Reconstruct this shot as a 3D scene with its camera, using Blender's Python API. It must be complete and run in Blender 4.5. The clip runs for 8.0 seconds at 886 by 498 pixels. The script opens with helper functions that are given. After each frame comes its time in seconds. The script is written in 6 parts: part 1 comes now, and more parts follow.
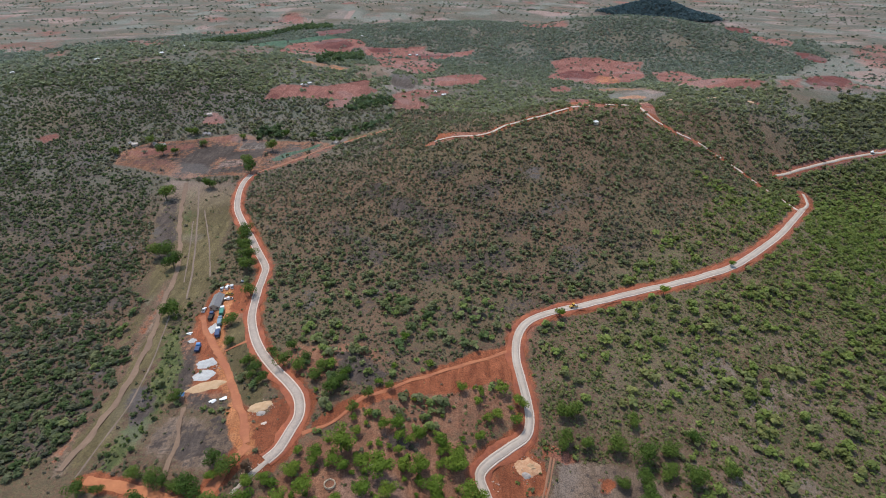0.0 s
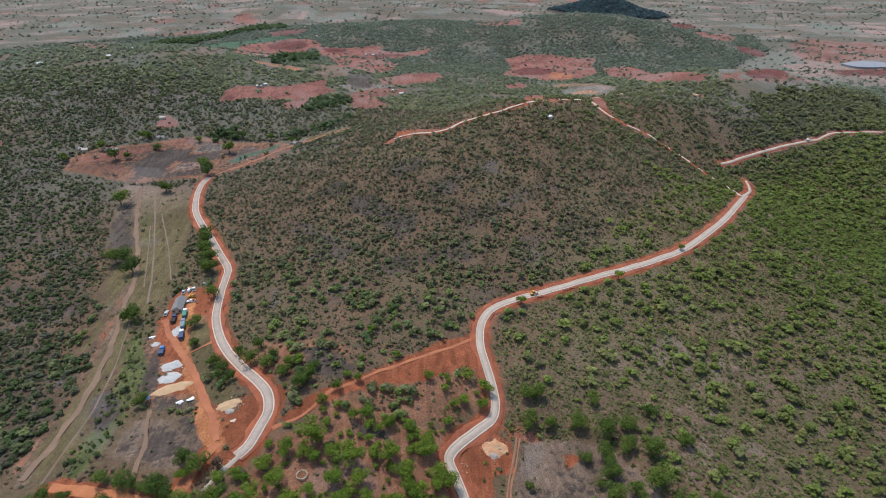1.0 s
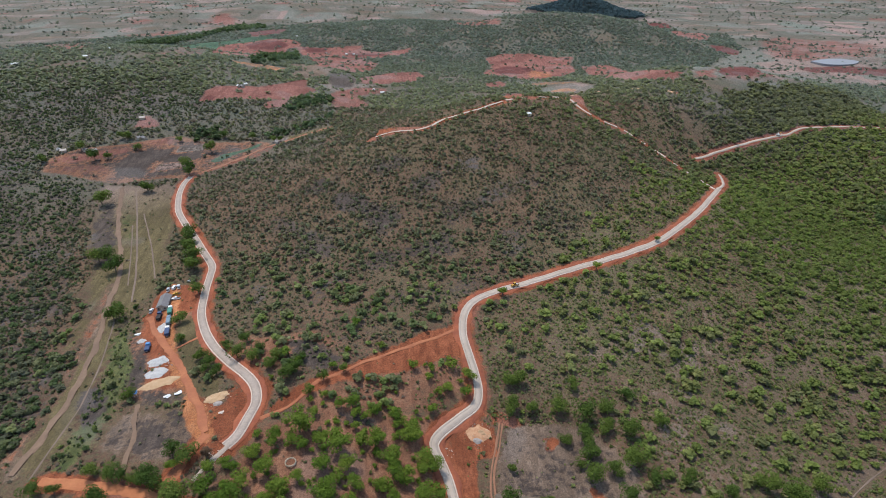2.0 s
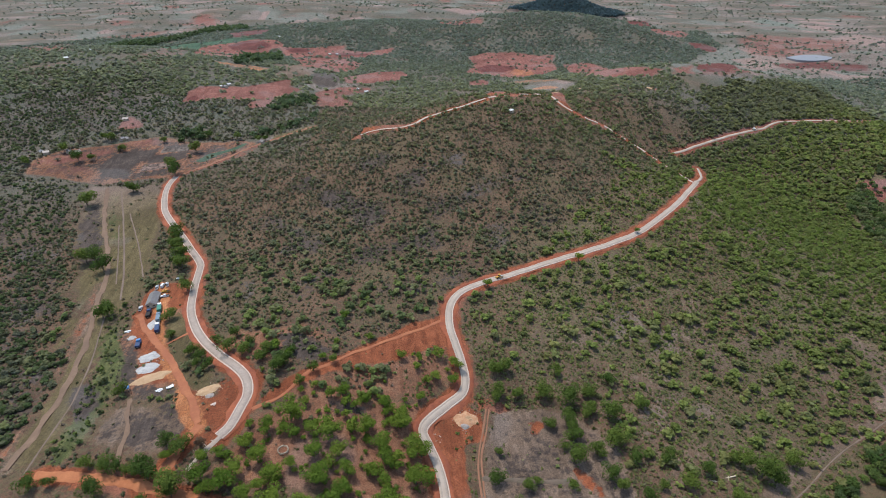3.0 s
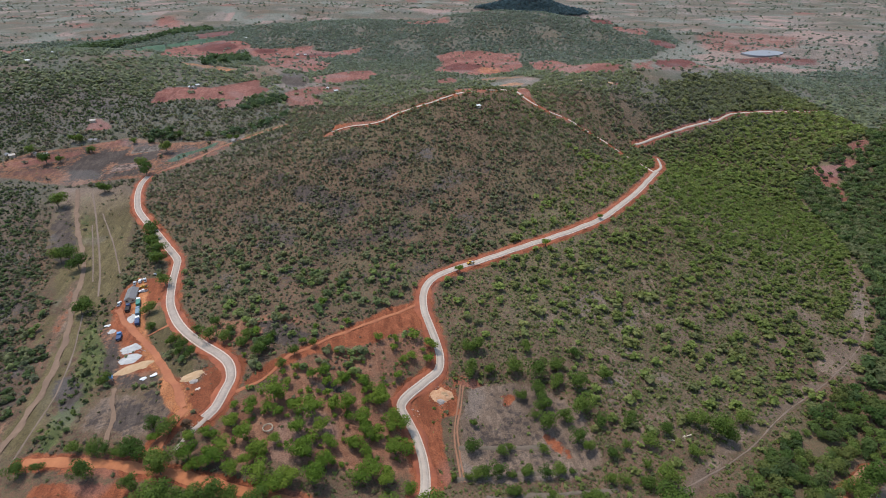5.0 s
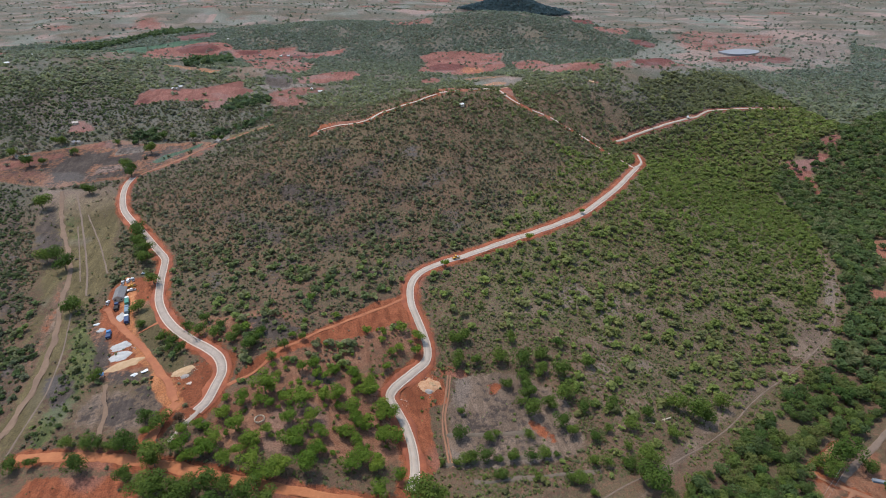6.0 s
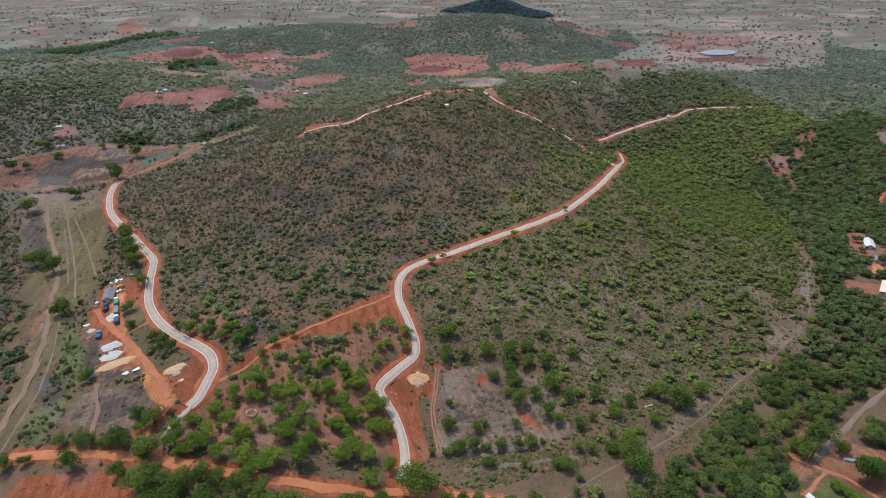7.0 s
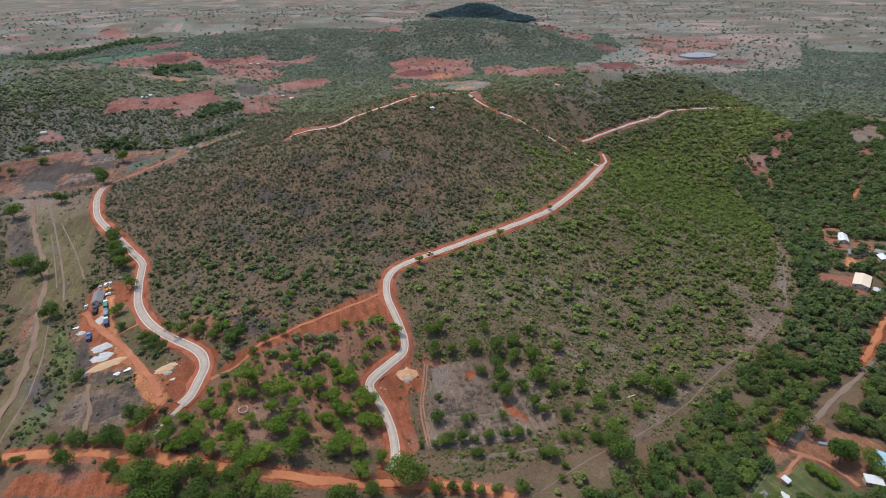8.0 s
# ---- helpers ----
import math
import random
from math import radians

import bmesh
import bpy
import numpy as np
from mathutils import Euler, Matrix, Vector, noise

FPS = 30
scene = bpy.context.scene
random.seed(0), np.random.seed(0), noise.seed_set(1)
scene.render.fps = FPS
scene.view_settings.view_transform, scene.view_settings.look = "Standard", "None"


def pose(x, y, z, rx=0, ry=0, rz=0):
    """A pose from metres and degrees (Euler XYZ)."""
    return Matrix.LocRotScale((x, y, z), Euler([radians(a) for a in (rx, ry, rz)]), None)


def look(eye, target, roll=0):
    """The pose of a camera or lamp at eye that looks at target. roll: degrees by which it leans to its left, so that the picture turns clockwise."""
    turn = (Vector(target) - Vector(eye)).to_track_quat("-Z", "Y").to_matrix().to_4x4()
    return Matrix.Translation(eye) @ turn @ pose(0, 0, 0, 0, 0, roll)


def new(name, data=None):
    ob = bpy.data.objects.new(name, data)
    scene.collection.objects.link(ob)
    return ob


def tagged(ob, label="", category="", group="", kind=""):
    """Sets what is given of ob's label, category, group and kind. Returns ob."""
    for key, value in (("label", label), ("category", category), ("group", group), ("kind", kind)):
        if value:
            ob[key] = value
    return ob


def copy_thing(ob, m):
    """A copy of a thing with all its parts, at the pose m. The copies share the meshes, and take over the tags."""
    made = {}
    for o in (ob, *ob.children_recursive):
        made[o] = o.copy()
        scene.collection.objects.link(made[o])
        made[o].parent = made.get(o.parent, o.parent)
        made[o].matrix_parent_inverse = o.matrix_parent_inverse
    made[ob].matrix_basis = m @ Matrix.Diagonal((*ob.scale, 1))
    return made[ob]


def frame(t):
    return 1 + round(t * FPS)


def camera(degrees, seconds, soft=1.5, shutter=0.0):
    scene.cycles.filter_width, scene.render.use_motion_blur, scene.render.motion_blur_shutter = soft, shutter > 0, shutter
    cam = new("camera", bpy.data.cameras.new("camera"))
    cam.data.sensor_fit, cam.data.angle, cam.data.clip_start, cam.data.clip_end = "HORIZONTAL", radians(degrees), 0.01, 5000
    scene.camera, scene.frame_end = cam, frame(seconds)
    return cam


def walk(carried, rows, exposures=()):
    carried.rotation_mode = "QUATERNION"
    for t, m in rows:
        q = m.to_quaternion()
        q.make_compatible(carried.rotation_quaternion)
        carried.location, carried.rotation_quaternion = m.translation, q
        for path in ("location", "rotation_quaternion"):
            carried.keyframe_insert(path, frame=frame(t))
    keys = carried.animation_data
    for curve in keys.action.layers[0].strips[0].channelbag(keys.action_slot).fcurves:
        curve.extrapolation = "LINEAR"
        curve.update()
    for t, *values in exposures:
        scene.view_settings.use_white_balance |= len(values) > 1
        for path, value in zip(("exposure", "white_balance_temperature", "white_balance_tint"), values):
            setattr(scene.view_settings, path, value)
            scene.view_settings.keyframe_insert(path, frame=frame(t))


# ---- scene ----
cam = camera(78.6, 8.0, soft=1.0)
PATH = [
    (0, (0.042, -0.825, 189.894), (0.041, 0.935, 188.944), 0.1),
    (0.5, (0.435, -4.772, 189.91), (0.501, -3.013, 188.959), 0.1),
    (1, (0.735, -8.768, 189.92), (0.867, -7.013, 188.968), 0.0),
    (1.5, (0.822, -12.736, 189.915), (0.989, -10.985, 188.964), -0.0),
    (2.8, (0.487, -23.473, 189.943), (0.718, -21.73, 188.991), -0.0),
    (3, (0.393, -25.124, 189.944), (0.634, -23.382, 188.992), -0.1),
    (3.5, (0.077, -29.223, 189.923), (0.341, -27.484, 188.971), -0.1),
    (4, (-0.333, -33.332, 189.887), (-0.044, -31.598, 188.932), -0.2),
    (4.5, (-0.798, -37.314, 189.831), (-0.486, -35.583, 188.878), -0.2),
    (6, (-2.602, -49.302, 189.757), (-2.216, -47.584, 188.808), -0.3),
    (6.5, (-3.227, -53.126, 189.777), (-2.819, -51.411, 188.832), -0.3),
    (7, (-3.895, -56.857, 189.813), (-3.463, -55.146, 188.872), -0.4),
    (7.5, (-4.542, -60.559, 189.842), (-4.086, -58.851, 188.907), -0.4),
    (8, (-5.19, -64.233, 189.858), (-4.713, -62.527, 188.93), -0.5),
]
walk(cam, [(t, look(eye, target, roll)) for t, eye, target, roll in PATH])

# ---------- light ----------
SUN_FROM = Vector((-0.22, 0.30, 0.93)).normalized()
scene.view_settings.exposure = 0.62
world = bpy.data.worlds.new("sky")
scene.world = world
world.use_nodes = True
wn = world.node_tree.nodes
sky = wn.new("ShaderNodeTexSky")
sky.sky_type, sky.sun_disc = "NISHITA", False
sky.sun_elevation = math.asin(SUN_FROM.z)
sky.sun_rotation = math.atan2(SUN_FROM.x, SUN_FROM.y)
sky.air_density, sky.dust_density, sky.ozone_density = 1.4, 0.9, 2.0
wn["Background"].inputs["Strength"].default_value = 0.15
world.node_tree.links.new(sky.outputs["Color"], wn["Background"].inputs["Color"])
lamp = bpy.data.lights.new("sun", "SUN")
lamp.energy, lamp.angle, lamp.color = 2.5, radians(0.6), (1.0, 0.955, 0.90)
sun = new("sun", lamp)
sun.rotation_euler = SUN_FROM.to_track_quat("Z", "Y").to_euler()
sun.location = (0, 0, 400)

# ---------- materials ----------


class Graph:
    """Helpers for building a node material."""

    def __init__(self, name, rough=0.9, metal=0.0):
        self.mat = bpy.data.materials.new(name)
        self.mat.use_nodes = True
        self.n, self.l = self.mat.node_tree.nodes, self.mat.node_tree.links
        self.b = self.n["Principled BSDF"]
        self.b.inputs["Roughness"].default_value = rough
        self.b.inputs["Metallic"].default_value = metal
        self.b.inputs["Specular IOR Level"].default_value = 0.25
        self.pos = self.n.new("ShaderNodeNewGeometry").outputs["Position"]

    def put(self, socket, v):
        if isinstance(v, (int, float)):
            socket.default_value = v
        elif isinstance(v, tuple):
            socket.default_value = (*v, 1.0)[:4] if len(socket.default_value) == 4 else v
        else:
            self.l.new(v, socket)

    def noise(self, scale, detail=4.0, rough=0.6, at=None):
        t = self.n.new("ShaderNodeTexNoise")
        t.inputs["Scale"].default_value, t.inputs["Detail"].default_value, t.inputs["Roughness"].default_value = scale, detail, rough
        self.l.new(at or self.pos, t.inputs["Vector"])
        return t.outputs["Fac"]

    def mix(self, f, a, b, blend="MIX"):
        m = self.n.new("ShaderNodeMix")
        m.data_type, m.blend_type = "RGBA", blend
        self.put(m.inputs[0], f)
        self.put(m.inputs[6], a)
        self.put(m.inputs[7], b)
        return m.outputs[2]

    def ramp(self, v, lo, hi, a=0.0, b=1.0):
        r = self.n.new("ShaderNodeMapRange")
        r.interpolation_type = "SMOOTHSTEP"
        self.put(r.inputs[0], v)
        for i, x in enumerate((lo, hi, a, b)):
            r.inputs[i + 1].default_value = x
        return r.outputs[0]

    def math(self, op, a, b=0.0):
        m = self.n.new("ShaderNodeMath")
        m.operation = op
        self.put(m.inputs[0], a)
        self.put(m.inputs[1], b)
        return m.outputs[0]

    def attribute(self, name):
        a = self.n.new("ShaderNodeAttribute")
        a.attribute_name = name
        s = self.n.new("ShaderNodeSeparateColor")
        self.l.new(a.outputs["Color"], s.inputs[0])
        return a.outputs["Color"], s.outputs

    def bump(self, height, distance, strength=1.0):
        b = self.n.new("ShaderNodeBump")
        b.inputs["Strength"].default_value, b.inputs["Distance"].default_value = strength, distance
        self.l.new(height, b.inputs["Height"])
        self.l.new(b.outputs[0], self.b.inputs["Normal"])

    def done(self, colour):
        self.put(self.b.inputs["Base Color"], colour)
        return self.mat


def speckled(name, a, b, scale, rough=0.9, metal=0.0, fine=None, bump=0.0):
    """A surface that wanders between two colours at a coarse and a fine scale."""
    g = Graph(name, rough, metal)
    coarse = g.ramp(g.noise(scale, 5, 0.65), 0.3, 0.7)
    f = g.noise(fine or scale * 9, 3, 0.7)
    c = g.mix(coarse, a, b)
    c = g.mix(g.ramp(f, 0.25, 0.75, 0.0, 0.45), c, tuple(x * 0.55 for x in a))
    if bump:
        g.bump(f, bump)
    return g.done(c)


def plain(name, colour, rough=0.5, metal=0.0):
    """Paint, glass or rubber with a little dust on it."""
    g = Graph(name, rough, metal)
    d = g.ramp(g.noise(1.7, 4, 0.7), 0.4, 0.8, 0.0, 0.4)
    return g.done(g.mix(d, colour, tuple(0.6 * c + 0.4 * k for c, k in zip(colour, (0.30, 0.16, 0.09)))))


def ground_material():
    g = Graph("soil_and_grass", 0.95)
    g.b.inputs["Specular IOR Level"].default_value = 0.08
    _, a = g.attribute("cover_a")
    _, b = g.attribute("cover_b")
    broad, mid, fine, grain = g.noise(0.011, 5), g.noise(0.06, 5, 0.65), g.noise(0.35, 4, 0.7), g.noise(1.6, 3, 0.75)
    _, lush = g.attribute("cover_c")
    _, tilled = g.attribute("cover_d")
    tuft, speck = g.noise(0.75, 4, 0.7), g.noise(2.4, 3, 0.75)
    clump = g.n.new("ShaderNodeTexVoronoi")
    clump.inputs["Scale"].default_value = 0.62
    g.l.new(g.pos, clump.inputs["Vector"])
    split = g.n.new("ShaderNodeSeparateColor")
    g.l.new(clump.outputs["Color"], split.inputs[0])
    grass = g.math("MULTIPLY", g.ramp(clump.outputs["Distance"], 0.46, 0.28), g.ramp(split.outputs[0], 0.30, 0.45))
    leaf_litter = g.mix(g.ramp(mid, 0.42, 0.58), (0.090, 0.053, 0.037), (0.138, 0.080, 0.052))
    leaf_litter = g.mix(g.ramp(broad, 0.45, 0.60, 0.0, 0.6), leaf_litter, g.mix(lush[0], (0.112, 0.088, 0.050), (0.136, 0.108, 0.070)))
    leaf_litter = g.mix(g.ramp(fine, 0.53, 0.60, 0.0, 0.55), leaf_litter, g.mix(lush[0], (0.172, 0.090, 0.058), (0.166, 0.120, 0.080)))
    leaf_litter = g.mix(g.ramp(tuft, 0.49, 0.56, 0.0, 0.6), leaf_litter, g.mix(lush[0], (0.100, 0.088, 0.050), (0.118, 0.116, 0.056)))
    leaf_litter = g.mix(g.math("MULTIPLY", grass, g.ramp(lush[0], 0.0, 1.0, 0.45, 0.68)), leaf_litter, g.mix(lush[0], g.mix(split.outputs[1], (0.070, 0.078, 0.036), (0.125, 0.112, 0.060)), g.mix(split.outputs[1], (0.095, 0.122, 0.038), (0.175, 0.178, 0.066))))
    # turf far off is paler and greyer, haze mixed into its colour
    hazed_turf = g.mix(g.ramp(g.noise(0.045, 4), 0.42, 0.58), (0.092, 0.096, 0.074), (0.122, 0.110, 0.088))
    leaf_litter = g.mix(lush[1], leaf_litter, hazed_turf)
    long_way = g.n.new("ShaderNodeVectorMath")
    long_way.operation = "MULTIPLY"
    g.l.new(g.pos, long_way.inputs[0])
    long_way.inputs[1].default_value = (0.55, 0.07, 0.5)
    streak = g.noise(0.5, 3, 0.6, long_way.outputs[0])
    plot = g.noise(0.016, 2, 0.4)

    cells = g.n.new("ShaderNodeTexVoronoi")
    cells.distance = "CHEBYCHEV"
    cells.inputs["Scale"].default_value, cells.inputs["Randomness"].default_value = 0.0135, 0.8
    squeeze = g.n.new("ShaderNodeVectorMath")
    squeeze.operation = "MULTIPLY"
    g.l.new(g.pos, squeeze.inputs[0])
    squeeze.inputs[1].default_value = (1.0, 0.62, 0.0)
    g.l.new(squeeze.outputs[0], cells.inputs["Vector"])
    parcel = g.n.new("ShaderNodeSeparateColor")
    g.l.new(cells.outputs["Color"], parcel.inputs[0])

    def cover(base, mask, colour_a, colour_b, break_up):
        edge = g.math("ADD", mask, g.math("MULTIPLY", g.math("SUBTRACT", fine, 0.5), break_up))
        edge = g.math("ADD", edge, g.math("MULTIPLY", g.math("SUBTRACT", mid, 0.5), break_up * 0.8))
        tone = g.mix(g.ramp(g.noise(0.22, 5, 0.7), 0.35, 0.68), colour_a, colour_b)
        tone = g.mix(g.ramp(streak, 0.42, 0.62, 0.0, 0.55), tone, tuple(0.62 * k for k in colour_a))
        tone = g.mix(g.ramp(plot, 0.55, 0.60, 0.0, 0.45), tone, tuple(0.55 * k for k in colour_a))
        tone = g.mix(g.ramp(plot, 0.44, 0.39, 0.0, 0.40), tone, tuple(0.5 * k + 0.08 for k in colour_b))
        return g.mix(g.ramp(edge, 0.36, 0.64), base, tone)

    c = cover(leaf_litter, b[1], (0.152, 0.106, 0.076), (0.208, 0.150, 0.110), 0.9)
    c = cover(c, tilled[2], (0.215, 0.098, 0.058), (0.262, 0.140, 0.086), 0.6)
    # grass and plots far off, their colours greyed for haze
    hazed_grass = cover(c, a[1], (0.160, 0.134, 0.112), (0.220, 0.176, 0.144), 1.0)
    hazed_grass = g.mix(g.math("MULTIPLY", g.ramp(parcel.outputs[0], 0.60, 0.64), a[1]), hazed_grass, (0.138, 0.150, 0.122))
    hazed_grass = g.mix(g.math("MULTIPLY", g.ramp(parcel.outputs[1], 0.74, 0.78), a[1]), hazed_grass, (0.262, 0.178, 0.150))
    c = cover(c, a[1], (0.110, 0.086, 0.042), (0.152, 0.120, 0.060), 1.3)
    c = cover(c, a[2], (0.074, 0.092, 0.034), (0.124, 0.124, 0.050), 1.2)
    c = g.mix(lush[2], c, hazed_grass)
    c = cover(c, b[0], (0.064, 0.050, 0.043), (0.102, 0.078, 0.064), 1.4)
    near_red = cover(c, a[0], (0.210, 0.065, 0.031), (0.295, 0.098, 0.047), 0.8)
    # red soil far off, washed out by haze in the colour
    hazed_red = cover(c, a[0], (0.200, 0.078, 0.060), (0.262, 0.125, 0.098), 0.8)
    c = g.mix(lush[2], near_red, hazed_red)
    c = cover(c, tilled[0], (0.118, 0.040, 0.034), (0.150, 0.056, 0.046), 0.5)
    c = cover(c, tilled[1], (0.050, 0.098, 0.062), (0.076, 0.118, 0.066), 0.5)
    c = cover(c, b[2], (0.400, 0.150, 0.062), (0.480, 0.225, 0.110), 0.6)
    c = g.mix(g.ramp(grain, 0.42, 0.52, 0.42, 0.0), c, (0.03, 0.022, 0.016))
    c = g.mix(g.ramp(speck, 0.52, 0.60, 0.0, 0.5), c, g.mix(1.0, c, (1.7, 1.6, 1.5), "MULTIPLY"))
    g.bump(g.math("ADD", fine, grain), 0.5)
    return g.done(c)


def leaf_material(name, object_tint=None, through_light=0.55):
    """Foliage: the colour of each tree, a shade for each spray of leaves, and light that comes through."""
    g = Graph(name, 0.7)
    g.b.inputs["Specular IOR Level"].default_value = 0.1
    island = g.n.new("ShaderNodeNewGeometry").outputs["Random Per Island"]
    if object_tint:
        o = g.n.new("ShaderNodeObjectInfo").outputs["Random"]
        base = g.mix(o, *object_tint)
    else:
        base, _ = g.attribute("leaf")
    c = g.mix(g.ramp(island, 0.0, 1.0, 0.0, 0.75), base, g.mix(1.0, base, (0.62, 0.66, 0.6), "MULTIPLY"))
    c = g.mix(g.ramp(g.noise(0.9, 3), 0.5, 0.75, 0.0, 0.5), c, g.mix(1.0, base, (1.5, 1.35, 1.0), "MULTIPLY"))
    g.done(c)
    t = g.n.new("ShaderNodeBsdfTranslucent")
    g.l.new(c, t.inputs["Color"])
    m = g.n.new("ShaderNodeMixShader")
    m.inputs[0].default_value = through_light
    g.l.new(g.b.outputs[0], m.inputs[1])
    g.l.new(t.outputs[0], m.inputs[2])
    g.l.new(m.outputs[0], g.n["Material Output"].inputs["Surface"])
    return g.mat


def concrete_material():
    g = Graph("road_concrete", 0.85)
    c = g.mix(g.ramp(g.noise(0.12, 5, 0.7), 0.35, 0.65), (0.325, 0.255, 0.196), (0.385, 0.315, 0.250))
    c = g.mix(g.ramp(g.noise(0.7, 4, 0.7), 0.55, 0.75, 0.0, 0.5), c, (0.44, 0.28, 0.20))
    c = g.mix(g.ramp(g.noise(4.0, 3), 0.4, 0.8, 0.0, 0.3), c, (0.30, 0.27, 0.25))
    return g.done(c)


GROUND = ground_material()
LEAVES = leaf_material("woodland_leaves")
LEAF_BRIGHT = leaf_material("fresh_leaves", ((0.084, 0.142, 0.017), (0.160, 0.208, 0.030)), 0.32)
LEAF_DARK = leaf_material("dark_leaves", ((0.056, 0.096, 0.018), (0.120, 0.162, 0.030)), 0.36)
LEAF_DRY = leaf_material("dry_leaves", ((0.115, 0.075, 0.050), (0.150, 0.095, 0.060)))
BARK = speckled("bark", (0.10, 0.075, 0.055), (0.17, 0.13, 0.10), 1.5)
CONCRETE = concrete_material()
GREY_CONCRETE = speckled("trafficked_grey_concrete", (0.300, 0.238, 0.192), (0.360, 0.295, 0.240), 0.15, fine=1.1)
WORN = speckled("worn_concrete", (0.315, 0.252, 0.200), (0.380, 0.312, 0.252), 0.1)
KERB = speckled("pale_kerb", (0.48, 0.365, 0.29), (0.57, 0.46, 0.375), 0.5)
VERGE = speckled("red_verge_soil", (0.320, 0.098, 0.045), (0.190, 0.056, 0.032), 0.13, fine=0.9, bump=0.5)
DIRT = speckled("orange_dirt_road", (0.390, 0.150, 0.064), (0.310, 0.104, 0.046), 0.07, fine=0.8, bump=0.2)
CAMP_DIRT = speckled("trodden_red_dirt", (0.360, 0.135, 0.062), (0.270, 0.092, 0.046), 0.12, fine=0.7, bump=0.2)
LANE = speckled("worn_village_lane", (0.290, 0.140, 0.078), (0.225, 0.108, 0.064), 0.12, fine=0.7, bump=0.2)
EARTH_TRACK = speckled("brown_earth_track", (0.200, 0.128, 0.082), (0.145, 0.092, 0.062), 0.06, fine=0.6)
TRACK = speckled("worn_tan_track", (0.190, 0.136, 0.100), (0.140, 0.098, 0.072), 0.08, fine=0.9)
WATER = plain("still_grey_water", (0.16, 0.16, 0.17), 0.45)
LITTER = speckled("dry_litter", (0.150, 0.108, 0.080), (0.098, 0.084, 0.058), 0.25, fine=1.4, bump=0.3)
SAND = speckled("tan_sand", (0.40, 0.250, 0.135), (0.48, 0.325, 0.19), 0.5, bump=0.2)
RED_SAND = speckled("reddish_sand", (0.40, 0.19, 0.095), (0.54, 0.33, 0.19), 0.35, bump=0.2)
GRAVEL = speckled("grey_gravel", (0.36, 0.345, 0.325), (0.50, 0.48, 0.45), 0.7, fine=3.0, bump=0.3)
STONE = speckled("grey_stone", (0.26, 0.22, 0.19), (0.36, 0.31, 0.27), 0.8)
TIMBER = speckled("bleached_timber", (0.50, 0.40, 0.28), (0.62, 0.52, 0.38), 1.2)
WHITE = plain("white_paint", (0.62, 0.62, 0.60), 0.4)
BLUE = plain("blue_paint", (0.06, 0.18, 0.36), 0.5)
DARKBLUE = plain("dark_blue_paint", (0.025, 0.05, 0.11), 0.4)
GREEN = plain("green_paint", (0.03, 0.16, 0.11), 0.45)
YELLOW = plain("yellow_paint", (0.42, 0.22, 0.03), 0.5)
GREYBLUE = plain("grey_blue_tarp", (0.13, 0.19, 0.23), 0.7)
RUBBER = plain("tyre_rubber", (0.02, 0.02, 0.02), 0.85)
GLASS = plain("dark_window_glass", (0.02, 0.025, 0.03), 0.08)
STEEL = plain("dull_steel", (0.30, 0.30, 0.30), 0.45, 0.7)
TIN = speckled("weathered_tin_roof", (0.165, 0.150, 0.140), (0.24, 0.215, 0.20), 0.4, 0.5, 0.3)
TIN_WHITE = speckled("pale_tin_roof", (0.50, 0.49, 0.46), (0.60, 0.59, 0.56), 0.3, 0.45)
TIN_CREAM = speckled("cream_tin_roof", (0.58, 0.45, 0.32), (0.64, 0.52, 0.39), 0.3, 0.5)
TIN_BLUE = speckled("blue_tin_roof", (0.22, 0.36, 0.44), (0.34, 0.46, 0.52), 0.3, 0.45)
PLASTER = speckled("dusty_plaster", (0.46, 0.38, 0.31), (0.34, 0.25, 0.19), 0.5)

# ---------- land ----------
# hills and hollows: x, y, half widths along x and y, height
HILLS = [
    (110, 490, 110, 90, 54.0),  # dome
    (130, 470, 60, 60, -3.0),  # dome2
    (-50, 390, 90, 90, 11.3),  # wshoulder
    (-10, 190, 70, 60, 14.4),  # south
    (400, 300, 130, 160, -17.1),  # eslope
    (470, 400, 90, 90, -22.9),  # elow
    (230, 110, 90, 90, -21.1),  # se
    (-180, 250, 70, 130, -2.7),  # creek
    (40, 150, 40, 45, -19.0),  # hollow
    (20, 95, 50, 40, -4.5),  # mouth
    (180, 330, 90, 60, 7.2),  # eflank
    (170, 560, 70, 50, 16.8),  # nflank
    (330, 600, 80, 55, 26.1),  # saddle
    (220, 640, 70, 60, 6.1),  # ridge_ne
    (330, 490, 60, 50, -7.0),  # espur
    (-270, 520, 100, 90, 1.2),  # wfield
    (-150, 620, 110, 90, 8.7),  # nvalley
]
FAR_HILLS = [
    (520, 1900, 260, 160, 20),  # farridge_b
    (-430, 860, 230, 190, 70),  # westhill
    (450, 740, 150, 100, 46),  # nehill
    (0, 1480, 300, 120, 38),  # midridge
    (490, 1360, 190, 120, 56),  # ndome
    (-250, 2100, 350, 200, 45),  # farridge
    (706, 1950, 88, 100, 44),  # darkhill
]
BASE = 2.0


def swell(x, y, size, seed):
    """Smooth irregular waves of about the given length, from -1 to 1."""
    r = np.random.RandomState(seed)
    out = 0
    for _ in range(6):
        a, k, p = r.rand() * 6.283, (0.7 + 0.7 * r.rand()) * 6.283 / size, r.rand() * 6.283
        out = out + np.sin(k * (x * np.cos(a) + y * np.sin(a)) + p + 1.3 * np.sin(0.37 * k * (y * np.cos(a) - x * np.sin(a)) + 2 * p))
    return out / 4.0


